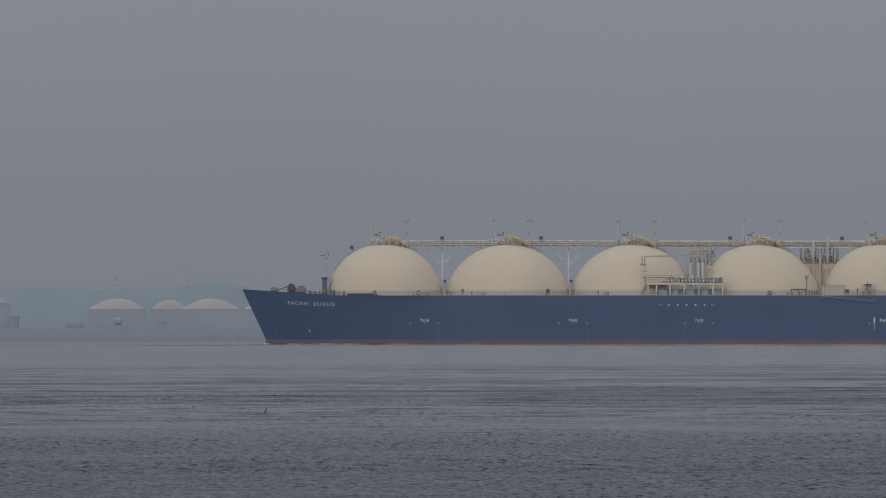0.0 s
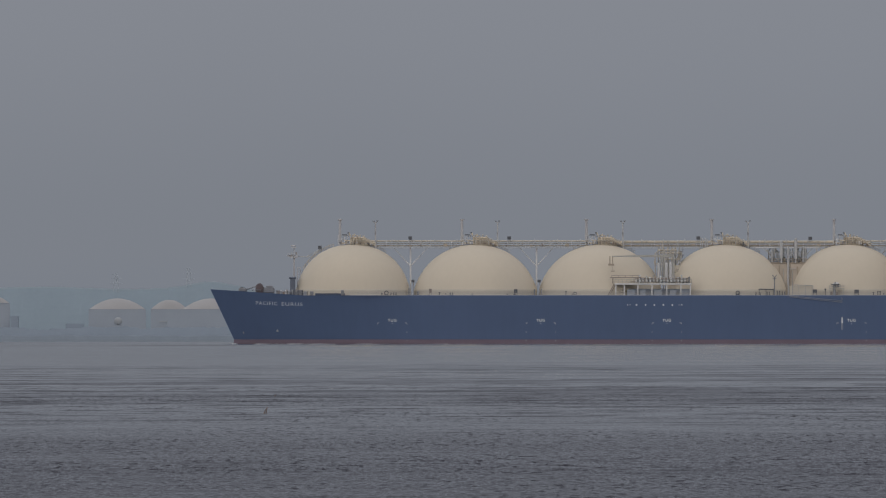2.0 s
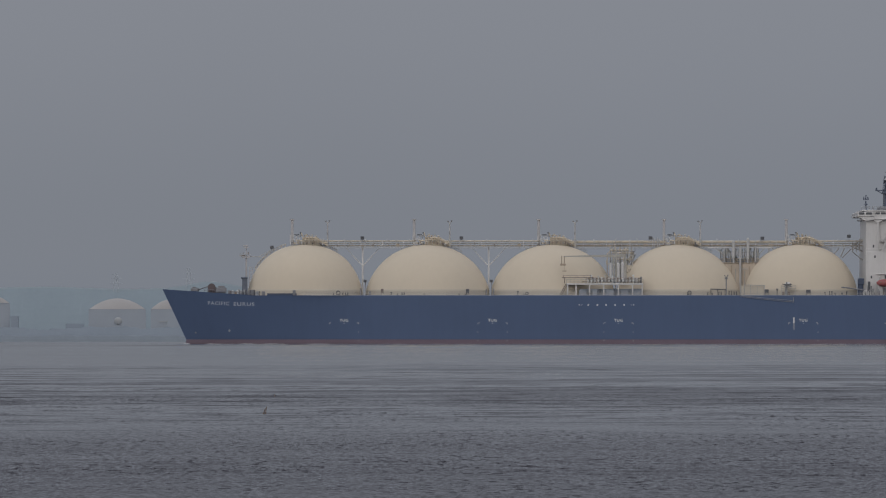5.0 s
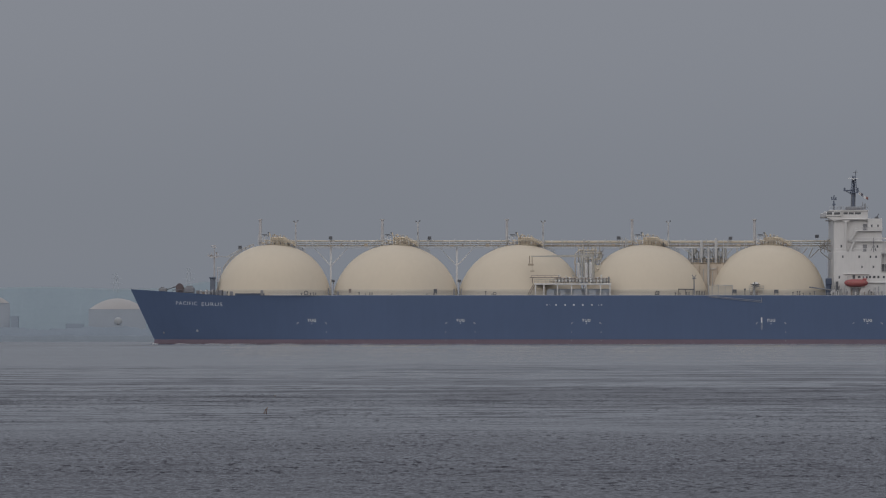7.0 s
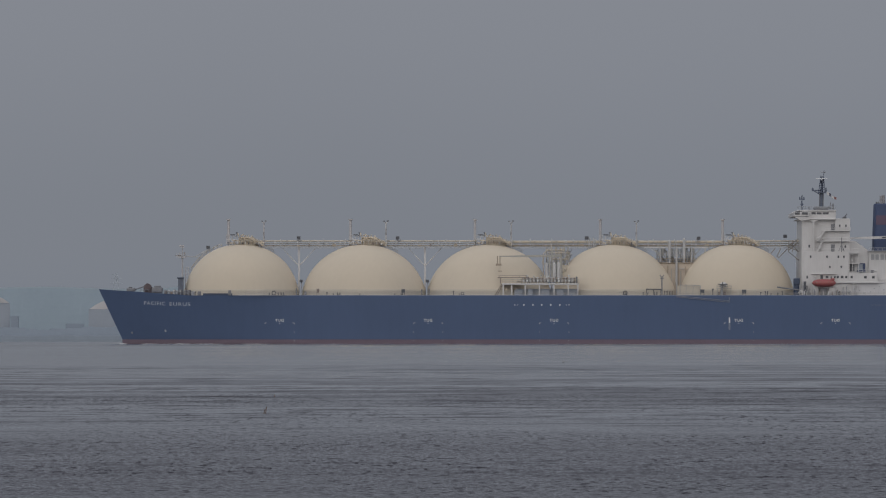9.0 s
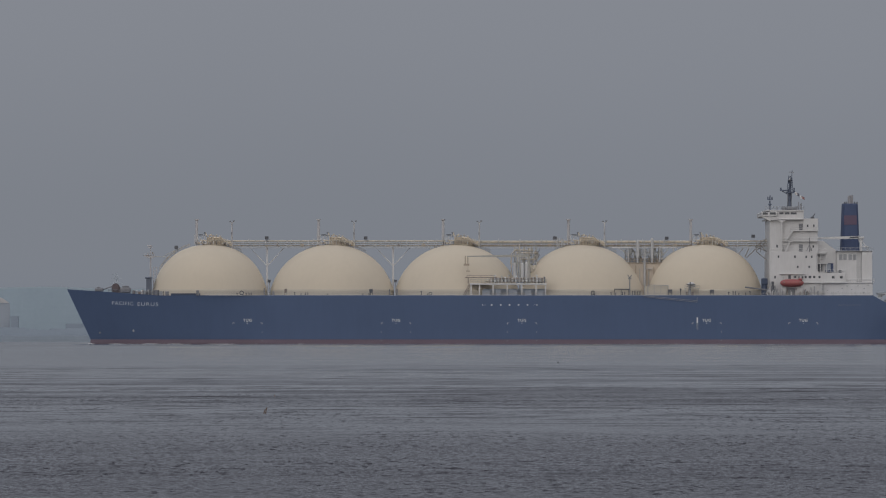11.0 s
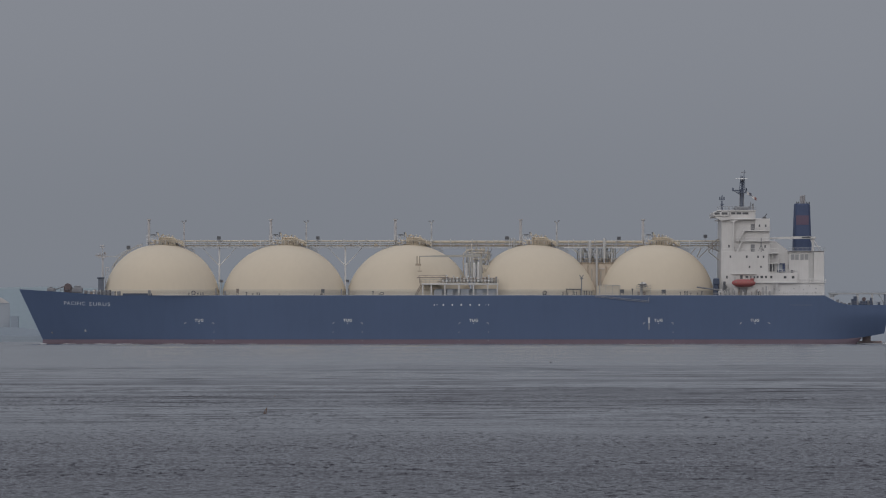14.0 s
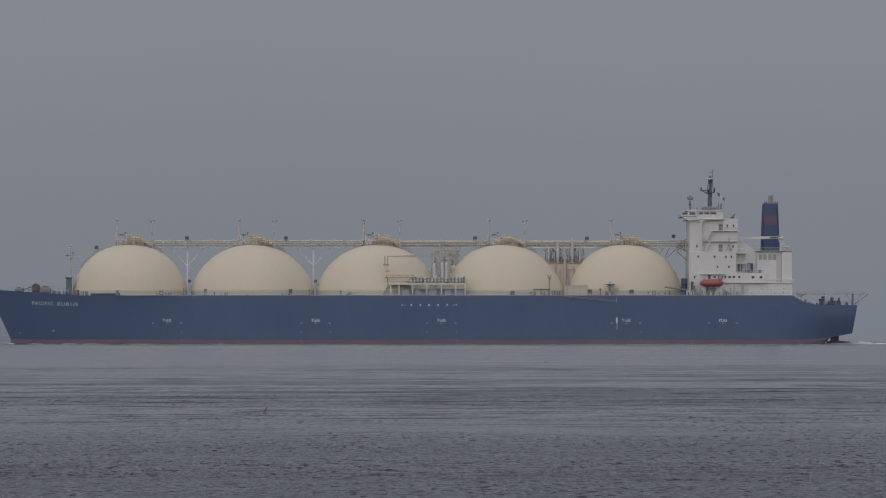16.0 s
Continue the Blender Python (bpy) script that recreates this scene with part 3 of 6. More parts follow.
def build_gallery():
    spans = ((298, 470), (513, 690), (736, 912), (958, 1126), (1172, 1259))
    for u0, u1 in spans:
        x0, x1 = X(u0), X(u1)
        bm = bm_new()
        box(bm, x0, x1, -1.6, 1.6, Z(437.4), Z(436.8))
        gallery = part("pipe_gallery", bm, STONE, ship, "pale steel pipe gallery between the tanks")
        stout = 730 < u0 < 1100
        bm = bm_new()
        rod(bm, (x0, -1.2, Z(428.2 if stout else 427.0)), (x1, -1.2, Z(428.2 if stout else 427.0)), 0.38 if stout else 0.22, seg=8)
        part("cargo_pipe", bm, CREAM, gallery, "pale cream cargo pipe")
        bm = bm_new()
        rod(bm, (x0, 1.0, Z(430.6)), (x1, 1.0, Z(430.6)), 0.12, seg=8)
        part("vapour_pipe", bm, STONE, gallery)
        bm = bm_new()
        rod(bm, (x0, -0.4, Z(434.9)), (x1, -0.4, Z(434.9)), 0.32 if stout else 0.16, seg=6)
        part("lower_pipe", bm, TAN, gallery, "tan weathered pipe")
        for i in range(int((u1 - u0) / 21)):
            bm = bm_new()
            uu = u0 + 9 + i * 21
            box(bm, X(uu), X(uu + (2.2 if i % 3 else 6)), -1.7, -1.0, Z(436.5), Z(433.8 if i % 2 else 432.4))
            part("pipe_valve", bm, (TAN, BROWN, STONE)[i % 3], gallery)
        bm = bm_new()
        k = max(3, round((u1 - u0) / 16))
        for i in range(k + 1):
            x = x0 + (x1 - x0) * i / k
            rod(bm, (x, -1.6, Z(437)), (x, -1.6, Z(427)), 0.06, seg=4)
            if i < k:
                x2 = x0 + (x1 - x0) * (i + 1) / k
                rod(bm, (x, 1.6, Z(437)), (x2, 1.6, Z(431)), 0.05, seg=4)
        rod(bm, (x0, -1.6, Z(439.2)), (x1, -1.6, Z(439.2)), 0.1, seg=6)
        rod(bm, (x0, -1.6, Z(432)), (x1, -1.6, Z(432)), 0.06, seg=6)
        part("truss", bm, LIGHT_GREY, gallery)
        for i in range(int((u1 - u0) / 13)):
            uu = u0 + 5 + i * 13 + 3 * math.sin(i * 2.3 + u0)
            bm = bm_new()
            box(bm, X(uu - 0.7), X(uu + 0.7), -1.95, -1.6, Z(430.8), Z(425.4 if i % 3 else 423.6), 0.03)
            rod(bm, (X(uu), -1.75, Z(437)), (X(uu), -1.75, Z(430.6)), 0.06, seg=5)
            part("pipe_clamp", bm, (LIGHT_GREY, STONE, WHITE)[i % 3], gallery)
    for u in (374, 597):
        bm = bm_new()
        box(bm, X(u) - 0.24, X(u) + 0.24, -0.3, 0.3, DECK, Z(438))
        for s in (-1, 1):
            rod(bm, (X(u), 0, Z(471)), (X(u + s * 17), 0, Z(453)), 0.17, seg=6)
            rod(bm, (X(u + s * 17), 0, Z(453)), (X(u + s * 29), 0, Z(439.5)), 0.09, seg=6)
        post = part("gallery_post", bm, WHITE, ship, "pale Y-braced gallery post")
        bm = bm_new()
        rod(bm, (X(u + 5), -5, DECK), (X(u + 5), -5, Z(497)), 0.13, seg=6)
        box(bm, X(u + 2), X(u + 9), -5.6, -4.4, Z(499.5), Z(498.9))
        part("lamp_post", bm, PALE_GREY, post)
        bm = bm_new()
        box(bm, X(u + 1.5), X(u + 7), -5.9, -4.5, Z(500), Z(495.5), 0.1)
        part("floodlight", bm, DARK, post, "dark floodlight on a deck post")
        bm = bm_new()
        rod(bm, (X(u - 11), -6, DECK), (X(u - 11), -6, Z(503)), 0.25, seg=6)
        rod(bm, (X(u - 11), -6, Z(508)), (X(u - 8), -6, Z(516)), 0.16, seg=6)
        part("deck_vent", bm, TAN, post)
    for u, v in ((213.5, 438), (373.5, 421.5), (548.5, 421.5), (883, 421.5), (1081, 422), (1234, 418.5)):
        bm = bm_new()
        box(bm, X(u - 3.2), X(u + 3.2), -2.4, -1.2, Z(v + 2.8), Z(v - 2.8), 0.06)
        lamp = part("floodlight", bm, DARK, ship, "dark square floodlight box")
        bm = bm_new()
        rod(bm, (X(u), -1.8, Z(v + 2.6)), (X(u), -1.8, Z(v + 9)), 0.09, seg=5)
        part("bracket", bm, VENT, lamp, "pale thin lamp bracket")
    bm = bm_new()
    for u, v in ((887, 420.5), (890.5, 422), (895, 421), (899, 424)):
        rod(bm, (X(u), -1.8, Z(438)), (X(u), -1.8, Z(v)), 0.16, seg=6)
    box(bm, X(886), X(900), -2.0, -1.5, Z(434), Z(433.2))
    part("riser_group", bm, LIGHT_GREY, ship, "short pale risers on the gallery")
    # braces at the ends of the spans
    for u, s in ((470, -1), (690, -1), (912, -1), (1126, -1)):
        bm = bm_new()
        for k in range(3):
            uu = u - 28 + k * 9
            rod(bm, (X(uu), -1.4, Z(437)), (X(uu + 6), -1.4, Z(450 - k * 3)), 0.13, seg=5)
            rod(bm, (X(uu + 6), -1.4, Z(450 - k * 3)), (X(uu + 9), -1.4, Z(437)), 0.13, seg=5)
        part("gallery_brace", bm, STONE, ship)


build_gallery()

# ---- loading manifold between the third and fourth tanks ----


def build_manifold():
    y0, y1 = -22.3, -17.5
    bm = bm_new()
    box(bm, X(732, y0), X(868, y0), y0, y1, Z(504.5, y0), Z(501.5, y0), 0.08)
    deck = part("manifold_platform", bm, WHITE, ship, "pale raised manifold platform on posts")
    for u in (734, 749, 773, 798, 824, 849, 866):
        bm = bm_new()
        box(bm, X(u, y0) - 0.2, X(u, y0) + 0.2, y0 + 0.1, y0 + 0.5, DECK - 0.1, Z(504, y0))
        part("post", bm, WHITE, deck)
    bm = bm_new()
    box(bm, X(752, -19), X(866, -19), -18.6, -17.8, DECK - 0.1, Z(511.5, -19))
    for u, w in ((754, 14), (777, 10), (801, 15), (829, 12), (851, 11)):
        box(bm, X(u, -21), X(u + w, -21), -20.6, -19.4, DECK, Z(512.5 + (u % 3), -21), 0.06)
    part("under_house", bm, SHADE_BLUE, deck, "blue-grey lockers below the platform")
    bm = bm_new()
    railing(bm, [(X(732, y0), y0, Z(501.5, y0)), (X(868, y0), y0, Z(501.5, y0))], 1.25, 1.3, 0.06)
    part("platform_railing", bm, STONE, deck)
    for i in range(15):
        u = 770 + i * 6.2
        bm = bm_new()
        yy, top = -21.5, (491.5, 487.5, 493, 489)[i % 4]
        rod(bm, (X(u, yy), -22.1, Z(497.5, yy)), (X(u, yy), -18, Z(497.5, yy)), 0.22, seg=9)
        rod(bm, (X(u, yy), -22.3, Z(497.5, yy)), (X(u, yy), -22.0, Z(497.5, yy)), 0.36, seg=9)
        rod(bm, (X(u, yy), -20, Z(501.5, yy)), (X(u, yy), -20, Z(top, yy)), 0.13, seg=5)
        rod(bm, (X(u - 2, yy), -20, Z(top, yy)), (X(u + 2, yy), -20, Z(top, yy)), 0.14, seg=5)
        flange = part("loading_flange", bm, (WHITE, WHITE_MARK, LIGHT_GREY)[i % 3], deck, "pale round loading flange")
        bm = bm_new()
        box(bm, X(u + 1.9, yy), X(u + 4.4, yy), -21.9, -20.6, Z(499.5, yy), Z(494 - i % 3, yy), 0.05)
        part("valve_body", bm, (DARK, GREY, BROWN)[i % 3], flange)
    bm = bm_new()
    pipe(bm, [(X(768, -19), -19, Z(493, -19)), (X(862, -19), -19, Z(493, -19))], 0.28, 7)
    pipe(bm, [(X(760, -19), -19.6, Z(498.5, -19)), (X(866, -19), -19.6, Z(498.5, -19))], 0.2, 7)
    part("manifold_header", bm, TAN, deck, "tan header pipe along the platform")
    bm = bm_new()
    for u in (854, 860, 864):
        rod(bm, (X(u, -20), -20, Z(501.5, -20)), (X(u, -20), -20, Z(490 + (u % 3) * 2, -20)), 0.3, seg=6)
    part("platform_bollard", bm, GREY, deck)
    for u, r, v0, v1 in ((811.5, 0.45, 496, 468), (825, 0.52, 496, 468), (832.5, 0.5, 496, 467), (821, 0.24, 490, 444), (816.5, 0.24, 496, 456), (838, 0.3, 496, 458)):
        bm = bm_new()
        y = -12
        rod(bm, (X(u, y), y, Z(v0, y)), (X(u, y), y, Z(v1, y)), r, seg=12)
        rod(bm, (X(u, y), y, Z(v1, y)), (X(u, y), y, Z(v1 - 3, y)), r, r * 0.5, 12)
        part("riser_pipe", bm, WHITE if r > 0.4 else STONE, ship, "pale upright riser pipe")
    bm = bm_new()
    for u in (812, 821, 830, 836, 843, 850):
        rod(bm, (X(u), -3, DECK), (X(u), -3, Z(438)), 0.2, seg=6)
    for v in (452, 466, 481):
        box(bm, X(810), X(851), -4.6, -1, Z(v + .7), Z(v))
    railing(bm, [(X(810), -4.6, Z(452)), (X(851), -4.6, Z(452))], 1.2, 1.4, 0.06)
    railing(bm, [(X(832), -4.6, Z(466)), (X(853), -4.6, Z(466))], 1.2, 1.4, 0.06)
    for a, b, c, d in ((812, 466, 821, 452), (830, 481, 843, 466), (836, 466, 850, 452), (812, 481, 821, 466), (843, 496, 850, 481)):
        rod(bm, (X(a), -4, Z(b)), (X(c), -4, Z(d)), 0.15, seg=5)
    tower = part("pipe_tower", bm, STONE, ship, "pale open steel pipe tower")
    bm = bm_new()
    pipe(bm, [(X(806), -7, Z(494)), (X(806), -7, Z(450)), (X(812), -6, Z(444)), (X(820), -4, Z(444)), (X(820), -2, Z(432))], 0.16, 8)
    part("bent_pipe", bm, TAN_PALE, tower, "tan bent cargo pipe")
    bm = bm_new()
    pipe(bm, [(X(846), -7, Z(498)), (X(846), -7, Z(478)), (X(838), -5, Z(470)), (X(838), -3, Z(440))], 0.26, 8)
    part("bent_pipe", bm, TAN_PALE, tower, "tan bent cargo pipe")
    bm = bm_new()
    pipe(bm, [(X(858), -7, Z(498)), (X(858), -7, Z(486)), (X(848), -5, Z(480))], 0.3, 8)
    part("bent_pipe", bm, TAN_PALE, tower, "tan bent cargo pipe")
    bm = bm_new()
    box(bm, X(840), X(850), -6.5, -3, Z(482), Z(470))
    box(bm, X(848), X(854), -6.5, -4, Z(494), Z(484))
    part("valve_house", bm, CREAM_DULL, tower)
    rr = random.Random(17)
    for i in range(26):
        bm = bm_new()
        u, v = rr.uniform(811, 856), rr.uniform(442, 496)
        if i % 2:
            w, h = rr.uniform(1.0, 2.6), rr.uniform(1.2, 3.0)
            box(bm, X(u - w), X(u + w), -5.4, -4.2, Z(v + h), Z(v), 0.08)
            rod(bm, (X(u), -4.8, Z(v + h)), (X(u), -3, Z(v + h + 4)), 0.1, seg=5)
        else:
            w = rr.choice((-8, -5, 5, 8))
            pipe(bm, [(X(u), -4.9, Z(v + 9)), (X(u), -4.9, Z(v)), (X(u + w), -4.4, Z(v)), (X(u + w), -4.0, Z(v - 6))], rr.uniform(0.1, 0.2), 6)
        part("tower_valve" if i % 2 else "tower_pipe", bm, rr.choice((STONE, TAN, GREY, PALE_GREY, LIGHT_GREY)), tower)
    for u0, u1, v in ((811, 845, 443), (815, 852, 448), (820, 850, 459), (838, 856, 474)):
        bm = bm_new()
        rod(bm, (X(u0), -5.2, Z(v)), (X(u1), -5.2, Z(v + 0.6)), 0.2, seg=7)
        for u in (u0 + 5, (u0 + u1) / 2, u1 - 4):
            rod(bm, (X(u), -5.2, Z(v - 5)), (X(u), -5.2, Z(v + 8)), 0.12, seg=5)
            box(bm, X(u - 1.2), X(u + 1.2), -5.5, -4.9, Z(v + 1.6), Z(v - 1.4), 0.05)
        part("cross_header", bm, TAN_PALE, tower, "pale tan cross header with valves")
    bm = bm_new()
    pipe(bm, [(X(846), -6.5, Z(478)), (X(853), -6.5, Z(478)), (X(853), -6.5, Z(474))], 0.3, 6)
    part("davit_arm", bm, DARK, tower, "short dark davit arm")
    for i in range(34):
        u, h, w = 764 + i * 2.85 + rr.uniform(-1, 1), rr.uniform(3, 11), rr.uniform(0.4, 1.1)
        bm = bm_new()
        rod(bm, (X(u, -20), -19.4, Z(501.5, -20)), (X(u, -20), -19.4, Z(501.5 - h, -20)), 0.09, seg=5)
        box(bm, X(u - w, -20), X(u + w, -20), -19.7, -19.1, Z(501.5 - h * 0.6, -20), Z(501.5 - h * 0.6 - 1.6, -20), 0.04)
        if i % 2:
            rod(bm, (X(u - 1.5, -20), -19.4, Z(501.5 - h, -20)), (X(u + 1.5, -20), -19.4, Z(501.5 - h, -20)), 0.09, seg=5)
        part("manifold_valve", bm, rr.choice((BROWN, DARK, WHITE, GREY, LIGHT_GREY, TAN)), deck)
    for i in range(20):
        u, v, h = rr.uniform(809, 853), rr.uniform(446, 484), rr.uniform(6, 16)
        bm = bm_new()
        rod(bm, (X(u), -5.6, Z(v + h)), (X(u), -5.6, Z(v)), rr.uniform(0.07, 0.14), seg=6)
        rod(bm, (X(u), -5.6, Z(v)), (X(u + rr.choice((-4, 4))), -5.0, Z(v)), 0.09, seg=5)
        part("tower_riser", bm, rr.choice((LIGHT_GREY, WHITE, STONE, TAN_GREY)), tower)
    # hose-handling crane with its boom laid over the tank
    y = -20.6
    bm = bm_new()
    rod(bm, (X(836, y), y, Z(502, y)), (X(836, y), y, Z(456, y)), 0.4, 0.3, 10)
    crane = part("hose_crane", bm, STONE, ship, "pale hose crane with a long level boom")
    bm = bm_new()
    prism(bm, [(X(727, y), Z(453.2, y)), (X(836, y), Z(450.4, y)), (X(838, y), Z(455.0, y)), (X(790, y), Z(455.6, y)), (X(727, y), Z(454.8, y))], y - 0.3, y + 0.3)
    part("boom", bm, STONE, crane)
    bm = bm_new()
    for u in (723.8, 728.4):
        box(bm, X(u - 0.9, y), X(u + 0.9, y), y - 0.2, y + 0.2, Z(468, y), Z(453, y))
    box(bm, X(721, y), X(731, y), y - 0.5, y + 0.5, Z(470.5, y), Z(467, y))
    part("hook_frame", bm, TAN, crane, "tan hook frame")
    bm = bm_new()
    box(bm, X(725, y), X(732, y), y - 0.4, y + 0.4, Z(481, y), Z(479.3, y))
    rod(bm, (X(728.5, y), y, Z(479.5, y)), (X(728.5, y), y, Z(470, y)), 0.05, seg=4)
    part("hook_block", bm, TAN, crane, "tan hook block")
    bm = bm_new()
    y = -21.6
    box(bm, X(724, y), X(780, y), y, y + 0.5, Z(492.2, y), Z(490.8, y))
    box(bm, X(726, y), X(776, y), y + 0.1, y + 0.3, Z(489), Z(488.4))
    for u in (727, 739, 751, 763, 775):
        rod(bm, (X(u, y), y + 0.2, Z(491, y)), (X(u, y), y + 0.2, Z(488.4, y)), 0.08, seg=5)
    rod(bm, (X(729, y), y + 0.2, Z(502, y)), (X(729, y), y + 0.2, Z(490.8, y)), 0.16, seg=5)
    rod(bm, (X(720, y), y + 0.2, DECK), (X(731, y), y + 0.2, Z(503, y)), 0.12, seg=5)
    rod(bm, (X(723, y), y + 0.2, DECK), (X(734, y), y + 0.2, Z(503, y)), 0.12, seg=5)
    part("drip_rail", bm, BROWN, crane)


build_manifold()

# ---- cargo machinery house between the fourth and fifth tanks ----


def build_machinery():
    bm = bm_new()
    box(bm, X(1012), X(1072), -3, 14, DECK - 0.1, Z(466), 0.15)
    house = part("machinery_house", bm, TAN_DEEP, ship, "tan cargo machinery house between tanks")
    bm = bm_new()
    box(bm, X(1008), X(1074), -3.4, 14, Z(466), Z(465))
    railing(bm, [(X(1008), -3.3, Z(465)), (X(1074), -3.3, Z(465))], 1.3, 1.5, 0.06)
    part("roof_walk", bm, TAN, house)
    for u, v0, v1, r in ((1029.5, 457, 428, 0.52), (1055, 459, 424, 0.46), (1041, 505, 436, 0.26), (1068, 465, 436, 0.2), (1013, 465, 440, 0.2)):
        bm = bm_new()
        rod(bm, (X(u), -3.6, Z(v0)), (X(u), -3.6, Z(v1)), r, seg=12)
        if r > 0.4:
            rod(bm, (X(u), -3.6, Z(v0)), (X(u), -3.6, Z(466)), r * 0.5, seg=8)
            rod(bm, (X(u), -3.6, Z(v1)), (X(u), -3.6, Z(v1 - 2.5)), r, r * 0.5, 12)
        part("exhaust_pipe", bm, LIGHT_GREY, house, "pale grey upright vent pipe")
    bm = bm_new()
    for u in (1016, 1022, 1035, 1047, 1062, 1072):
        rod(bm, (X(u), 2, Z(466)), (X(u), 2, Z(441)), 0.09, seg=5)
    for v in (446, 453, 459):
        rod(bm, (X(1010), 2, Z(v)), (X(1074), 2, Z(v)), 0.12, seg=5)
    for a, c in ((1016, 1022), (1022, 1035), (1047, 1062), (1062, 1072)):
        rod(bm, (X(a), 2, Z(464)), (X(c), 2, Z(440)), 0.1, seg=5)
    part("pipe_frame", bm, STONE, house, "pale weathered pipe frame")
    rr = random.Random(21)
    for u, v in ((1018, 458), (1024, 461), (1036, 457), (1045, 461), (1050, 459), (1062, 456), (1067, 460), (1074, 462)):
        bm = bm_new()
        box(bm, X(u - 2), X(u + 2), 1.6, 3.5, Z(464.6), Z(v - 2))
        part("roof_valve", bm, SHADE_BLUE if u % 2 else LIGHT_GREY, house)
    for i in range(9):
        u = 1008 + i * 8.4
        bm = bm_new()
        pipe(bm, [(X(u), 1.6, Z(464.6)), (X(u), 1.6, Z(rr.uniform(443, 452))), (X(u + rr.uniform(-7, 7)), 0.6, Z(rr.uniform(438, 442)))], rr.uniform(0.1, 0.24), 6)
        part("roof_pipe", bm, rr.choice((STONE, WHITE, LIGHT_GREY)), house)
    bm = bm_new()
    box(bm, X(1010), X(1074), -2.6, 2.4, Z(453.6), Z(452.8))
    for u in (1012, 1024, 1036, 1049, 1061, 1072):
        rod(bm, (X(u), -2.4, Z(466)), (X(u), -2.4, Z(449)), 0.1, seg=5)
    railing(bm, [(X(1010), -2.6, Z(452.8)), (X(1074), -2.6, Z(452.8))], 1.0, 1.3, 0.05)
    part("upper_platform", bm, STONE, house, "weathered upper pipe platform")
    for i in range(16):
        u, w, h = 1011 + i * 4.1, rr.uniform(1.2, 2.0), rr.uniform(3.5, 9.5)
        bm = bm_new()
        box(bm, X(u - w), X(u + w), -2.2, rr.uniform(-1.4, 0.5), Z(465.2), Z(465.2 - h), 0.06)
        rod(bm, (X(u), -2.3, Z(465.2 - h * 0.7)), (X(u), -3.0, Z(465.2 - h * 0.7)), 0.22, seg=7)
        part("compressor_unit", bm, rr.choice((SHADE_BLUE, TAN_PALE, LIGHT_GREY, PALE_GREY, SHADE_BLUE)), house, "weathered pump or compressor unit")
    bm = bm_new()
    rod(bm, (X(1042), -3.4, DECK), (X(1042), -3.4, Z(440)), 0.3, seg=8)
    for s in (-1, 1):
        rod(bm, (X(1042), -3.2, Z(456)), (X(1042 + s * 11), -3.0, Z(440)), 0.12, seg=5)
        rod(bm, (X(1042 + s * 11), -3.2, Z(456)), (X(1042), -3.0, Z(440)), 0.1, seg=5)
    box(bm, X(1044), X(1055), -3.6, -3.1, Z(477), Z(475.8))
    part("centre_post", bm, LIGHT_GREY, house, "pale braced centre post")
    for a, v0, c, v1 in ((1003, 441, 1012, 452), (1012, 452, 1022, 441), (1036, 441, 1046, 452), (1062, 452, 1072, 441), (1074, 452, 1084, 441)):
        bm = bm_new()
        rod(bm, (X(a), -2.0, Z(v0)), (X(c), -2.0, Z(v1)), 0.12, seg=5)
        part("gallery_strut", bm, STONE, house)
    # pale chord under the gallery, with hangers and braces at both ends
    bm = bm_new()
    box(bm, X(984), X(1097), -2.5, -2.1, Z(439.6), Z(437.8), 0.05)
    part("gallery_chord", bm, WHITE, house, "whitish beam under the pipe gallery")
    for u, v in ((1017.5, 452), (1041, 453), (1068.5, 462), (1072, 452), (1092.5, 448)):
        bm = bm_new()
        rod(bm, (X(u), -2.3, Z(439)), (X(u), -2.3, Z(v)), 0.17, seg=6)
        part("gallery_hanger", bm, STONE, house)
    for a, v0, c, v1 in ((1001, 440, 1011, 453), (993, 438, 1013, 452), (1073, 460, 1094, 445), (1026, 452, 1041, 464), (1056, 452, 1041, 464)):
        bm = bm_new()
        rod(bm, (X(a), -2.3, Z(v0)), (X(c), -2.3, Z(v1)), 0.1, seg=5)
        part("gallery_strut", bm, LIGHT_GREY, house)
    for i, u in enumerate((1026, 1033, 1045, 1049, 1058)):
        bm = bm_new()
        rod(bm, (X(u), -3.3, DECK), (X(u), -3.3, Z((470, 476, 468, 480, 472)[i])), 0.16, seg=6)
        part("wall_pipe", bm, STONE if i % 2 else TAN, house)
    bm = bm_new()
    pipe(bm, [(X(1047, -20.5), -20.6, DECK), (X(1047, -20.5), -20.6, Z(504.6, -20.5)), (X(1083, -20.5), -20.6, Z(505.5, -20.5)), (X(1083, -20.5), -20.6, DECK)], 0.1)
    for u in (1058, 1070):
        rod(bm, (X(u, -20.5), -20.6, DECK), (X(u, -20.5), -20.6, Z(505.2, -20.5)), 0.05, seg=4)
    part("deck_frame", bm, PALE_GREY, ship, "thin grey pipe frame on deck")
    bm = bm_new()
    box(bm, X(1042, -20), X(1082, -20), -20.2, -18, DECK - 0.05, Z(506, -20), 0.1)
    part("deck_store", bm, CREAM_DULL, ship, "low cream deck store")
    bm = bm_new()
    box(bm, X(990, -19), X(1012, -19), -19.6, -18, DECK - 0.05, Z(513.5, -19), 0.1)
    part("deck_store", bm, CREAM_DULL, ship, "low cream deck store")


build_machinery()

# ---- deck fittings along the side ----


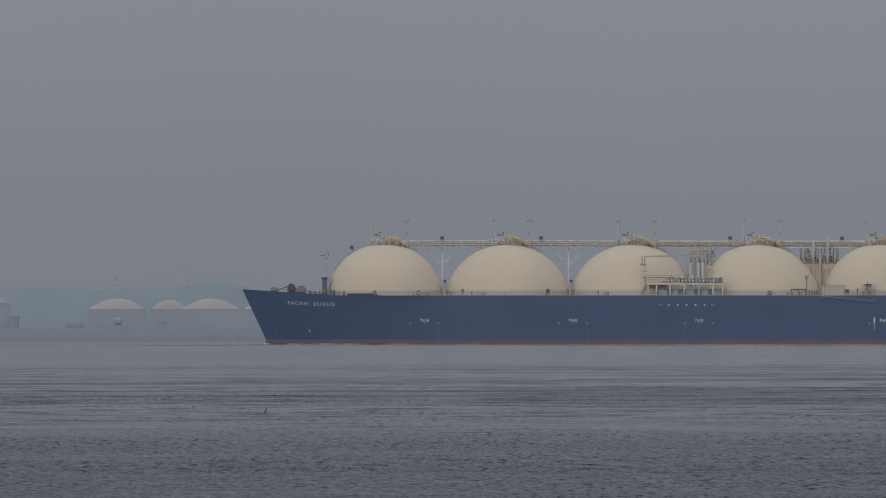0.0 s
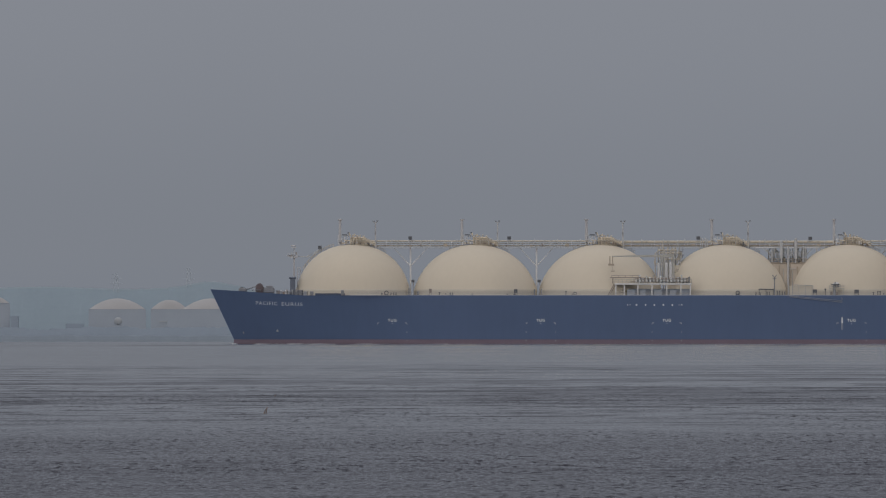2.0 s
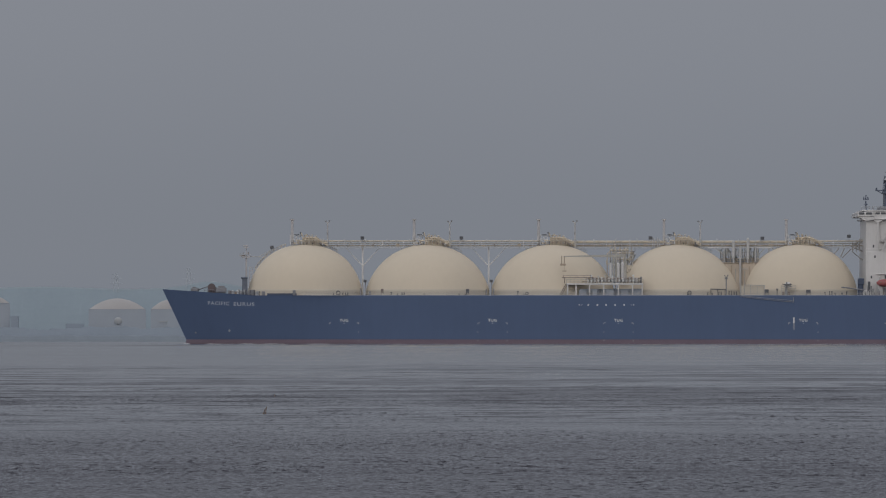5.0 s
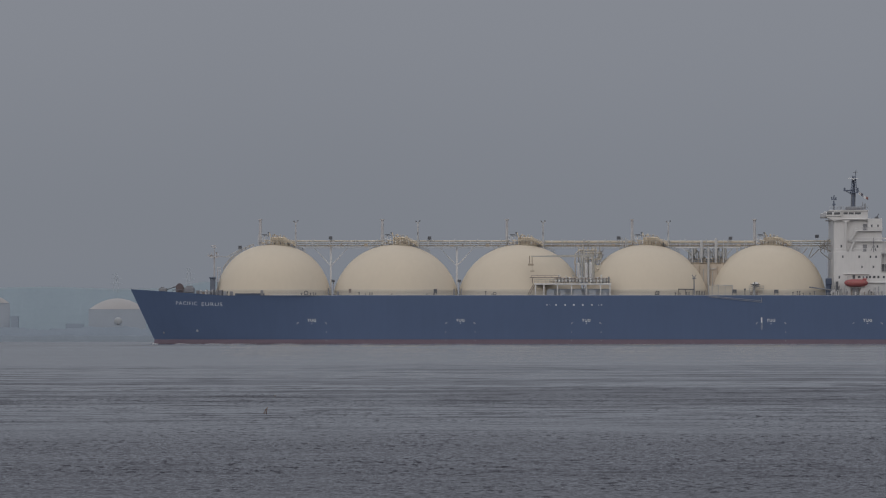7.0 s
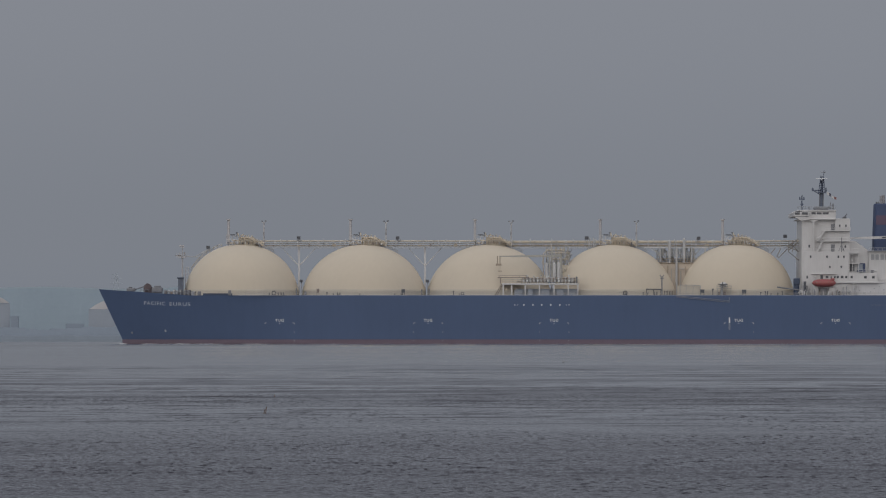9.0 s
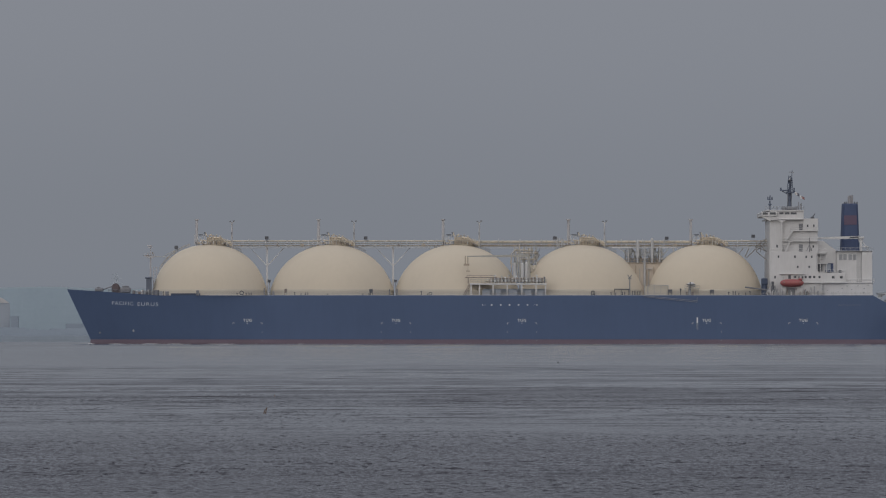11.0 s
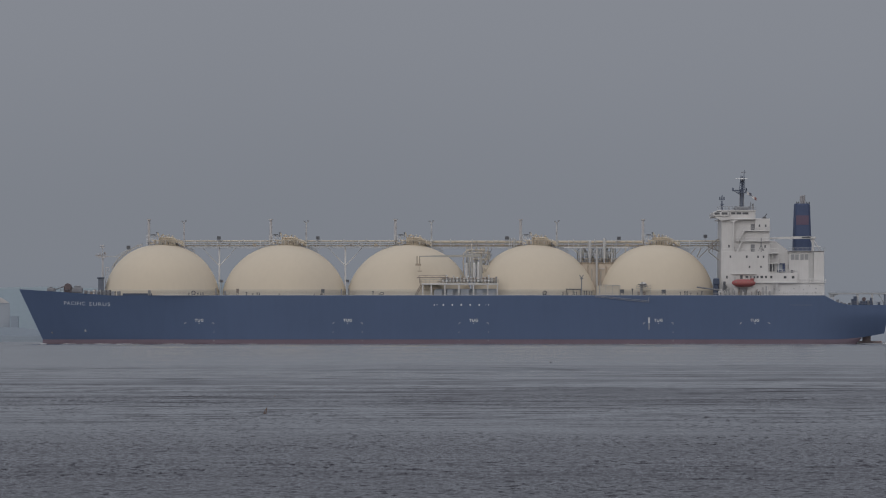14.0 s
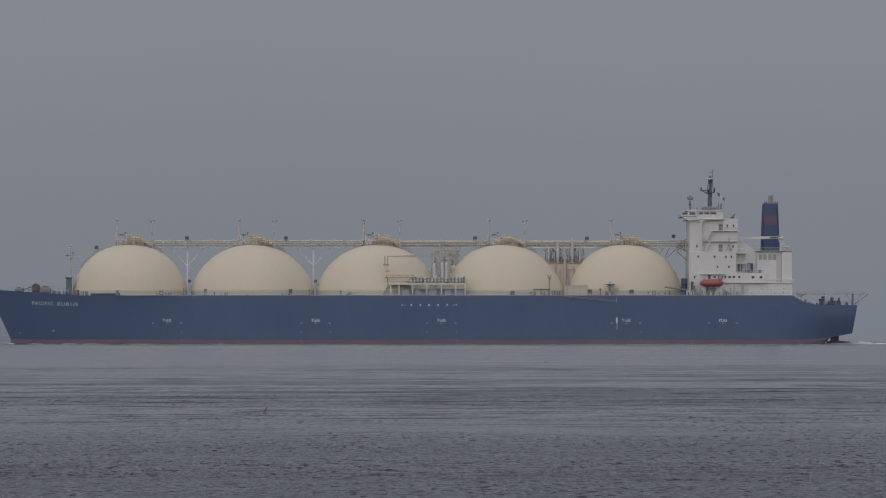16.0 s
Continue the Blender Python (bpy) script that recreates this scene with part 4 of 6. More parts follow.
def build_deck():
    def fit(kind, u, w, v, y=-21.0, material=DARK, label=""):
        bm = bm_new()
        x, h = X(u, y), Z(v, y) - DECK
        ww = w * GRID
        if kind == "bollard":
            for s in (-0.5, 0.5):
                rod(bm, (x + s * ww, y, DECK - 0.05), (x + s * ww, y, DECK + h), ww * 0.22, seg=8)
                rod(bm, (x + s * ww, y, DECK + h), (x + s * ww, y, DECK + h + 0.15), ww * 0.3, seg=8)
            box(bm, x - ww * 0.8, x + ww * 0.8, y - 0.4, y + 0.4, DECK - 0.05, DECK + 0.2)
        elif kind == "roller":
            mid = Vector((x, y, DECK + h * 0.56))
            ring = [mid + Vector((h * 0.42 * math.cos(k * math.pi / 8), 0, h * 0.42 * math.sin(k * math.pi / 8))) for k in range(17)]
            pipe(bm, ring, 0.16, 6)
            box(bm, x - h * 0.5, x + h * 0.5, y - 0.5, y + 0.5, DECK - 0.05, DECK + h * 0.16)
        elif kind == "cabinet":
            box(bm, x - ww / 2, x + ww / 2, y - 0.5, y + 0.5, DECK - 0.05, DECK + h, 0.08)
            box(bm, x - ww * 0.4, x + ww * 0.4, y - 0.55, y - 0.4, DECK + h * 0.15, DECK + h * 0.85)
        elif kind == "stand":
            rod(bm, (x, y, DECK - 0.05), (x, y, DECK + h), 0.14, seg=6)
            box(bm, x - ww / 2, x + ww / 2, y - 0.3, y + 0.3, DECK + h * 0.78, DECK + h)
        elif kind == "box_stand":
            for s in (-0.4, 0.4):
                rod(bm, (x + s * ww, y, DECK - 0.05), (x + s * ww, y, DECK + h * 0.4), 0.1, seg=5)
            box(bm, x - ww / 2, x + ww / 2, y - 0.5, y + 0.5, DECK + h * 0.35, DECK + h, 0.06)
        return part(kind if kind != "stand" else "deck_stand", bm, material, ship, label)

    for u, w, v in ((320, 3, 519), (336, 3, 518.6), (343, 4, 519), (422, 3, 517.5), (433, 3, 519.5), (443, 4, 519), (480, 3, 520), (542, 3, 520),
                    (553, 3, 519.6), (556, 3, 514), (646, 3, 515.5), (657, 3, 520), (949, 4, 519), (982, 3, 518), (990, 3, 518.5), (1004, 4, 517.5),
                    (1022, 4, 516), (1031, 4, 517), (1105, 3, 511), (1190, 3, 517), (1200, 4, 516.5), (1208, 3, 519), (1220, 3, 518.5), (1228, 3, 516)):
        fit("bollard" if w == 4 else "stand", u, w, v)
    for u, v in ((328, 516), (950, 516), (662, 518)):
        fit("roller", u, 5, v - 0.8, material=DARK, label="dark ring fairlead on the deck edge")
    for u, w, v in ((406, 4.5, 511.5), (557, 6, 512), (1086.5, 7, 512.5), (1160.5, 7.5, 513)):
        fit("box_stand", u, w, v, material=BROWN if u < 500 else DARK, label="dark box on a deck stand")
    for u, w, v in ((196, 6, 516), (250, 5, 514), (384, 4, 516), (590, 2, 512), (603, 2, 511), (368, 2, 510)):
        fit("cabinet", u, w, v, -21.5, GREY)
    # tall lamp with a forked head
    bm = bm_new()
    x, y = X(1015, -21), -21
    rod(bm, (x, y, DECK - 0.05), (x, y, Z(492, y)), 0.2, seg=6)
    rod(bm, (x, y, Z(492, y)), (X(1011.5, y), y, Z(487, y)), 0.16, seg=6)
    rod(bm, (x, y, Z(492, y)), (X(1018.5, y), y, Z(487, y)), 0.16, seg=6)
    box(bm, X(1012, y), X(1018, y), y - 0.3, y + 0.3, Z(494, y), Z(492, y))
    part("forked_lamp", bm, GREY, ship, "grey deck lamp with a forked head")
    bm = bm_new()
    rod(bm, (X(987, -20), -20, Z(512, -20)), (X(1014, -20), -20, Z(512.5, -20)), 0.18, seg=6)
    for u in (988, 1000, 1013):
        rod(bm, (X(u, -20), -20, DECK - .05), (X(u, -20), -20, Z(512, -20)), 0.1, seg=5)
    part("hose_rail", bm, DARK, ship)
    # stowed boarding ladder that slopes down the side
    bm = bm_new()
    a, b = (X(1040, -23.2), -23.2, Z(523.5, -23)), (X(1134, -23.2), -23.2, Z(533.5, -23))
    for dz in (0, 0.9):
        rod(bm, (a[0], a[1], a[2] + dz * 0.4 - 0.4), (b[0], b[1], b[2] + dz * 0.5 - 0.3), 0.06, seg=5)
    for i in range(19):
        f = i / 18
        x, z = a[0] + (b[0] - a[0]) * f, a[2] + (b[2] - a[2]) * f
        box(bm, x - 0.15, x + 0.15, -23.3, -23.05, z - 0.36, z - 0.33)
    rod(bm, (b[0], b[1], b[2] - 0.3), (b[0], -23.2, b[2] + 1.3), 0.07, seg=5)
    part("boarding_ladder", bm, PALE_GREY, ship, "grey boarding ladder stowed on the side")
    # small deck crane by the fifth tank
    bm = bm_new()
    rod(bm, (X(1121, -21), -21, DECK - .05), (X(1121, -21), -21, Z(507, -17)), 0.5, 0.4, 8)
    part_base = part("deck_crane", bm, PALE_GREY, ship, "small grey deck crane with a folded jib")
    bm = bm_new()
    lathe(bm, [(0, Z(499.6, -20)), (0.5, Z(499.9, -20)), (1.0, Z(501.5, -20)), (1.15, Z(504, -20)), (1.1, Z(509, -20)), (0, Z(509.2, -20))], X(1124, -21), -20.4, 16)
    part("crane_cover", bm, WHITE, part_base, "white rounded crane cover", True)
    bm = bm_new()
    box(bm, X(1116, -21), X(1131, -21), -22.0, -21.6, Z(504.6, -20), Z(503.2, -20))
    rod(bm, (X(1122, -21), -21.8, Z(509, -20)), (X(1122, -21), -21.8, Z(499.5, -20)), 0.16, seg=6)
    rod(bm, (X(1114, -21), -21.8, Z(503, -17)), (X(1131, -21), -21.8, Z(508, -17)), 0.12, seg=6)
    rod(bm, (X(1115, -21), -21.8, Z(508, -17)), (X(1129, -21), -21.8, Z(502.5, -17)), 0.1, seg=6)
    part("crane_head", bm, DARK, part_base)
    bm = bm_new()
    box(bm, X(1112, -21), X(1138, -21), -22, -20, Z(511.5, -17), Z(510.6, -17))
    for u in (1113, 1137):
        rod(bm, (X(u, -21), -21.8, DECK - .05), (X(u, -21), -21.8, Z(511, -21)), 0.1, seg=5)
    railing(bm, [(X(1112, -21), -22, Z(510.6, -21)), (X(1138, -21), -22, Z(510.6, -21))], 1.0, 1.2, 0.05)
    part("crane_stand", bm, STONE, part_base)
    bm = bm_new()
    for s in (0, 1):
        rod(bm, (X(1116 + s * 10, -21), -21, DECK - .05), (X(1116 + s * 10, -21), -21, Z(516.5, -21)), 0.4, seg=8)
    part("mooring_drum", bm, BROWN, ship)
    # the aft derrick laid beside the fifth tank
    bm = bm_new()
    rod(bm, (X(1219, -20), -20, Z(508.5, -20)), (X(1262, -20), -20, Z(514, -20)), 0.26, seg=6)
    part("derrick_boom", bm, GREY, ship)
    bm = bm_new()
    rod(bm, (X(1253, -19), -19, DECK - .05), (X(1253, -19), -19, Z(494, -19)), 0.95, seg=12)
    box(bm, X(1248, -19), X(1259, -19), -20.1, -18, Z(504, -19), Z(493, -19), 0.15)
    part("derrick_post", bm, NAVY_DECK, ship, "dark navy derrick post")
    # rail along the whole deck edge
    bm = bm_new()
    railing(bm, [(X(262, -22.7), -22.7, DECK), (X(1440, -22.7), -22.7, DECK)], 1.05, 3.0, 0.035)
    part("side_railing", bm, STONE, ship, "thin pale side railing")
    bm = bm_new()
    box(bm, X(264, -22.9), X(1440, -22.9), -22.9, -22.6, DECK - 0.02, DECK + 0.13)
    part("deck_edge", bm, WHITE, hull, "pale deck edge strip")


build_deck()

# ---- bow ----


def build_bow():
    def level(u, y):
        return sheer(X(u, y)) - 0.05

    bm = bm_new()
    pts = [(X(u), -breadth(X(u), DECK) + 0.3) for u in (207, 220, 235, 248, 259)]
    for (xa, ya), (xb, yb) in zip(pts, pts[1:]):
        vs = [bm.verts.new(q) for q in ((xa, ya, DECK - 0.2), (xb, yb, DECK - 0.2), (xb, yb, Z(519.4, -20)), (xa, ya, Z(519.4, -20)))]
        ws = [bm.verts.new(q.co + Vector((0, 0.3, 0))) for q in vs]
        bm.faces.new(vs)
        bm.faces.new(ws[::-1])
        for i in range(4):
            bm.faces.new((vs[i], ws[i], ws[(i + 1) % 4], vs[(i + 1) % 4]))
    bmesh.ops.recalc_face_normals(bm, faces=bm.faces[:])
    part("bulwark", bm, NAVY_DECK, hull, "short raised navy bulwark")
    bm = bm_new()
    x, z = X(106, -6), Z(508.2, -6)
    rod(bm, (x, -8, z), (x, -2, z), 1.12, seg=18)
    rod(bm, (x, -8.1, z), (x, -7.7, z), 1.2, seg=18)
    box(bm, X(99, -6), X(113, -6), -7.5, -2.5, level(106, -6), z)
    winch = part("anchor_winch", bm, REEL_BROWN, ship, "brown mooring winch drum on the bow")
    bm = bm_new()
    box(bm, X(113, -6), X(132, -6), -8, -3, level(120, -6), Z(509, -6), 0.3)
    box(bm, X(117, -6), X(129, -6), -7, -3.4, Z(509, -6), Z(506, -6), 0.25)
    part("winch_motor", bm, GREY, winch)
    bm = bm_new()
    rod(bm, (X(83, -5), -5, Z(513, -5)), (X(101, -6), -6, Z(506.5, -6)), 0.22, seg=6)
    box(bm, X(69, -5), X(83, -5), -6, 0, level(76, -5), Z(510, -5), 0.2)
    box(bm, X(72, -5), X(78, -5), -5.5, -2, Z(510, -5), Z(508, -5), 0.15)
    part("chain_stopper", bm, GREY, winch)
    bm = bm_new()
    railing(bm, [(X(u), -breadth(X(u), sheer(X(u))) + 0.3, sheer(X(u))) for u in (95, 110, 125, 140, 158, 175, 190)], 0.9, 1.3, 0.05)
    part("bow_railing", bm, GREY, hull)
    bm = bm_new()
    box(bm, X(160, -6), X(169, -6), -8, -5, level(165, -6), Z(493, -6), 0.15)
    box(bm, X(158, -6), X(170.5, -6), -8.4, -4.6, Z(493.5, -6), Z(490.5, -6), 0.15)
    box(bm, X(161.5, -6), X(167.5, -6), -8.08, -7.9, Z(503, -6), Z(496, -6))
    part("mast_house", bm, HOUSE_BLUE, ship, "blue-grey mast house on the bow")
    bm = bm_new()
    rod(bm, (X(168), -2, DECK), (X(168), -2, Z(456)), 0.3, 0.24, 10)
    rod(bm, (X(168), -2, Z(456)), (X(168), -2, Z(434)), 0.16, 0.1, 8)
    box(bm, X(161), X(174), -2.8, -1.2, Z(457), Z(455.4), 0.08)
    box(bm, X(164), X(172), -2.5, -1.5, Z(439), Z(437.6))
    rod(bm, (X(155), -2, Z(452.5)), (X(176), -2, Z(454)), 0.14, seg=6)
    box(bm, X(157), X(175), -2.6, -1.4, Z(454.8), Z(454))
    railing(bm, [(X(157), -2.6, Z(454)), (X(175), -2.6, Z(454))], 0.8, 1.0, 0.05)
    for u in (163.5, 168, 172.5):
        rod(bm, (X(u), -2, Z(454)), (X(u), -2, Z(447)), 0.12, seg=5)
    box(bm, X(162.5), X(171), -2.4, -1.6, Z(436.5), Z(434.2), 0.1)
    mast = part("foremast", bm, VENT, ship, "pale thin foremast with a lamp platform")
    bm = bm_new()
    box(bm, X(160), X(165), -2.5, -1.5, Z(453.5), Z(451.5))
    part("mast_lamp", bm, BROWN, mast)
    bm = bm_new()
    box(bm, X(170.5), X(173), -2.5, -1.5, Z(450), Z(447))
    part("mast_lamp", bm, BROWN, mast)
    bm = bm_new()
    pipe(bm, [(X(176), -2, Z(454.5)), (X(203), -2, Z(455.5))], 0.1)
    pipe(bm, [(X(190), -2, Z(455)), (X(213), -2, Z(442))], 0.1)
    part("access_bridge", bm, STONE, mast)
    bm = bm_new()
    for u in (174, 179.5):
        rod(bm, (X(u), -4, DECK), (X(u), -4, Z(473)), 0.12, seg=5)
    for i in range(9):
        v = 474 + i * 5
        rod(bm, (X(174), -4, Z(v)), (X(179.5), -4, Z(v)), 0.09, seg=5)
    part("ladder_frame", bm, VENT, mast)
    rr = random.Random(3)
    for u in range(136, 208, 3):
        bm = bm_new()
        y = -11 + rr.uniform(-2, 2)
        w = rr.uniform(1.2, 2.4) * GRID
        top = Z(rr.uniform(512, 517.5), y)
        x = X(u + rr.uniform(-1, 1), y)
        if rr.random() < 0.5:
            rod(bm, (x, y, level(u, y)), (x, y, top - 0.3), w * 0.6, seg=8)
            rod(bm, (x, y, top - 0.3), (x, y, top), w, w * 0.7, seg=8)
        else:
            box(bm, x - w, x + w, y - 0.5, y + 0.5, level(u, y), top, 0.08)
        part("bow_fitting", bm, rr.choice((GREY, WHITE, DARK, BROWN, PALE_GREY)), ship)
    bm = bm_new()
    rod(bm, (X(22.5), 0, sheer(X(22)) - 0.1), (X(22.5), 0, sheer(X(22)) + 0.5), 0.08, seg=5)
    part("jack_staff", bm, PALE_GREY, ship)


build_bow()

# ---- accommodation, funnel and stern ----


def slab(parent, name, u0, u1, v0, v1, y0, y1, material, label="", bevel=0.06):
    bm = bm_new()
    box(bm, X(u0, y0), X(u1, y0), y0, y1, Z(v1, y0), Z(v0, y0), bevel)
    return part(name, bm, material, parent, label)


def window(parent, u, v, w, h, y):
    """A framed window set on a wall whose face is at y."""
    bm = bm_new()
    x, z, ww, hh = X(u, y), Z(v, y), w * GRID / 2, h * GRID / 2
    for a, b, c, d in ((-ww, ww, hh - 0.06, hh), (-ww, ww, -hh, -hh + 0.06), (-ww, -ww + 0.06, -hh + 0.06, hh - 0.06), (ww - 0.06, ww, -hh + 0.06, hh - 0.06)):
        box(bm, x + a, x + b, y - 0.08, y + 0.02, z + c, z + d)
    frame_part = part("window", bm, PALE_GREY, parent)
    bm = bm_new()
    box(bm, x - ww + 0.05, x + ww - 0.05, y - 0.03, y + 0.03, z - hh + 0.05, z + hh - 0.05)
    part("pane", bm, GLASS, parent)
    return frame_part


def build_house():
    base = 523.5
    house = slab(ship, "accommodation_block", 1262.5, 1346, 446, base, -18, 18, WHITE, "white accommodation block")
    upper = slab(ship, "upper_block", 1263, 1348, 388, 446.5, -16.2, 16, WHITE, "white upper accommodation tower")
    slab(upper, "chart_house", 1322, 1348.5, 387, 408, -16.8, -16.1, WHITE)
    slab(upper, "front_bay", 1263, 1284, 388, 446.5, -17, -16.1, WHITE)
    bridge = slab(ship, "wheelhouse", 1263, 1323, 373.5, 388, -17, 17, WHITE, "white wheelhouse with a dark window strip")
    slab(bridge, "bridge_wing", 1249, 1276, 375, 383.5, -18.5, 18.5, WHITE, "white bridge wing", 0.2)
    slab(bridge, "bridge_floor", 1258, 1322, 387, 389, -17.8, 17.8, WHITE)
    slab(bridge, "bridge_roof", 1255, 1324, 371.8, 373.6, -17.4, 17.4, WHITE)
    bm = bm_new()
    prism(bm, [(X(1248, -18), Z(383.5, -18)), (X(1277, -18), Z(383.5, -18)), (X(1277, -18), Z(389, -18)), (X(1262.5, -18), Z(391, -18))], -18.2, -17)
    part("wing_flare", bm, WHITE, bridge, "white flared underside of the bridge wing")
    for u0, u1 in ((1250.5, 1259.5), (1263, 1273.5)):
        slab(bridge, "window_pane", u0, u1, 375.8, 380, -18.56, -18.4, GLASS, "dark bridge window", 0)
    for u0, u1 in ((1280, 1287.5), (1289.5, 1298), (1300, 1310.5)):
        slab(bridge, "window_pane", u0, u1, 376, 379.6, -17.06, -16.9, GLASS, "dark bridge window", 0)
    for u0, u1 in ((1277, 1279.5), (1287.8, 1289.2), (1298.3, 1299.7)):
        slab(bridge, "window_post", u0, u1, 375.4, 380.2, -17.12, -16.9, WHITE, "", 0)
    bm = bm_new()
    railing(bm, [(X(1255, -15), -17.2, Z(371.8, -17)), (X(1323, -15), -17.2, Z(371.8, -17))], 1.1, 1.3, 0.06)
    part("roof_railing", bm, PALE_GREY, bridge)
    bm = bm_new()
    prism(bm, [(X(1275, -18), Z(389, -18)), (X(1293, -18), Z(389, -18)), (X(1285.5, -18), Z(394, -18)), (X(1285, -18), Z(446, -18)),
               (X(1282.5, -18), Z(446, -18)), (X(1282.5, -18), Z(394, -18))], -17.6, -16.9)
    part("wing_pillar", bm, WHITE, bridge, "white pillar below the bridge wing")
    # balconies
    for u0, u1, v in ((1300, 1349, 408), (1289, 1357, 426.5), (1263, 1364, 446)):
        b = slab(upper, "balcony", u0, u1, v, v + 1.4, -17.3, -16.1, WHITE, "white balcony slab")
        bm = bm_new()
        railing(bm, [(X(u0, -18), -17.2, Z(v, -18)), (X(u1, -18), -17.2, Z(v, -18))], 1.1, 1.4, 0.045)
        part("railing", bm, WHITE, b)
    for a, b, c, d in ((1290, 426, 1301, 409.5), (1289, 446, 1297, 428)):
        bm = bm_new()
        prism(bm, [(X(a, -17), Z(b, -17)), (X(c, -17), Z(d, -17)), (X(c + 3, -17), Z(d, -17)), (X(a + 3, -17), Z(b, -17))], -17.6, -16.6)
        part("outer_stair", bm, WHITE, upper, "white sloping outer stair")
    for u, v, w, h, y, owner in ((1276, 436, 3, 5, -17, upper), (1330, 400, 3, 5, -16.8, upper), (1341, 400, 3, 5, -16.8, upper),
                                 (1340, 436.5, 3, 4.5, -16.2, upper), (1336, 442, 3, 4, -16.2, upper),
                                 (1278.5, 454.6, 3, 4.6, -18, house), (1307.5, 454.6, 3.4, 4.6, -18, house), (1327.5, 454.8, 3, 4.4, -18, house), (1337.3, 454.8, 3, 4.4, -18, house),
                                 (1312.5, 472.6, 3, 4, -18, house), (1332.7, 472.6, 3, 4, -18, house), (1272.3, 490.8, 3, 5, -18, house),
                                 (1298, 490.5, 5, 7, -18, house), (1307.5, 490.5, 5, 4, -18, house), (1315.5, 491, 4, 4.4, -18, house), (1321, 491, 3.4, 4.4, -18, house),
                                 (1326.5, 490.6, 4, 4.4, -18, house), (1334, 490.6, 5, 4.4, -18, house), (1341.5, 490.6, 4, 4.4, -18, house)):
        window(owner, u, v, w, h, y)
    for v0, v1 in ((396.5, 407.8), (433, 445.5)):
        slab(upper, "door", 1314.5, 1321.5, v0, v1, -16.3, -16.1, GREY, "grey steel door", 0.02)
        slab(upper, "door_frame", 1313.7, 1314.5, v0 - 0.8, v1, -16.34, -16.1, WHITE, "", 0)
    slab(house, "shade_ledge", 1280, 1325, 484.5, 486, -18.7, -18, WHITE)
    # open stair recess and side decks abaft the block
    recess = slab(ship, "stair_tower", 1346, 1364, 447, base, -14.5, 12, WHITE, "white recessed stair tower with landings")
    for v in (448, 466, 483):
        slab(recess, "landing", 1346, 1364, v, v + 1.2, -18, -14.4, WHITE)
    for u in (1347, 1352.5, 1363):
        slab(recess, "upright", u, u + 0.9, 449, 483, -17.9, -17.6, WHITE, "", 0)
    bm = bm_new()
    for a, b, c, d in ((1338, 500, 1350, 485),):
        for y in (-17, -15.6):
            rod(bm, (X(a, y), y, Z(b, y)), (X(c, y), y, Z(d, y)), 0.1, seg=5)
    part("stair_flight", bm, WHITE, recess)
    casing = None
    bm = bm_new()
    prism(bm, [(X(1346, -9), Z(427, -9)), (X(1358, -9), Z(428, -9)), (X(1382, -9), Z(445.5, -9)), (X(1382, -9), Z(523, -9)), (X(1346, -9), Z(523, -9))], -13, 9)
    part("casing_front", bm, WHITE, ship, "white engine casing front with a sloped top")
    casing = slab(ship, "engine_casing", 1382, 1444.6, 445, base, -14, 11, WHITE, "white engine casing with vent grilles")
    slab(casing, "casing_corner", 1426, 1444.4, 446, base, -14.8, -13.9, WHITE)
    # grey strip paints in the shading beside the casing corner
    slab(casing, "casing_shade_strip", 1417, 1425.8, 446, 500, -14.1, -13.9, LIGHT_GREY)
    slab(casing, "casing_roof", 1380, 1445.4, 443.8, 445.2, -15, 11.4, PALE_GREY)
    bm = bm_new()
    railing(bm, [(X(1382, -14), -14.2, Z(443.8, -14)), (X(1446, -14), -14.2, Z(443.8, -14))], 1.0, 1.5, 0.05)
    part("casing_railing", bm, PALE_GREY, casing)
    for u in (1388.6, 1396.4, 1405.4, 1413.2):
        bm = bm_new()
        y = -14
        x0, x1, z0, z1 = X(u - 3, y), X(u + 3, y), Z(460, y), Z(450.6, y)
        for a in (x0, x1 - 0.1):
            box(bm, a, a + 0.1, y - 0.12, y, z0, z1)
        for i in range(8):
            z = z0 + (z1 - z0) * i / 7
            box(bm, x0 + 0.1, x1 - 0.1, y - 0.1, y, z - 0.06, z + 0.05)
        grille = part("vent_grille", bm, PALE_GREY, casing, "grey louvred vent")
        bm = bm_new()
        box(bm, x0 + 0.1, x1 - 0.1, y - 0.03, y - 0.005, z0, z1)
        part("backing", bm, PALE_GREY, casing)
    # slab colour gives the dimness inside the stair opening
    slab(casing, "opening_back", 1361.8, 1371, 467.2, 478, -14.6, -14.4, SHADE_BLUE, "blue-grey slab painted for the dim stair opening", 0)
    # grey slab darkens the stair recess, where only shade falls
    slab(recess, "recess_shade", 1346.8, 1356, 466.6, 480.5, -14.7, -14.4, GREY, "grey slab for the shade in the stair recess", 0.02)
    slab(casing, "blue_panel", 1371, 1375.5, 467, 482, -14.8, -14.4, FUNNEL_BLUE, "blue stair opening")
    slab(casing, "blue_sill", 1361.5, 1376, 478, 482, -14.9, -14.4, FUNNEL_BLUE)
    low = slab(ship, "side_house", 1345, 1397, 483.5, 500, -18, -8, WHITE, "white side deck house with square windows")
    slab(low, "house_floor", 1322, 1398, 499, 501.4, -18.6, -8, WHITE)
    for u, v, w, h in ((1351, 490.6, 4, 4.4), (1375.3, 491, 5, 4.6), (1389.5, 491, 5, 4.6)):
        window(low, u, v, w, h, -18)
    bm = bm_new()
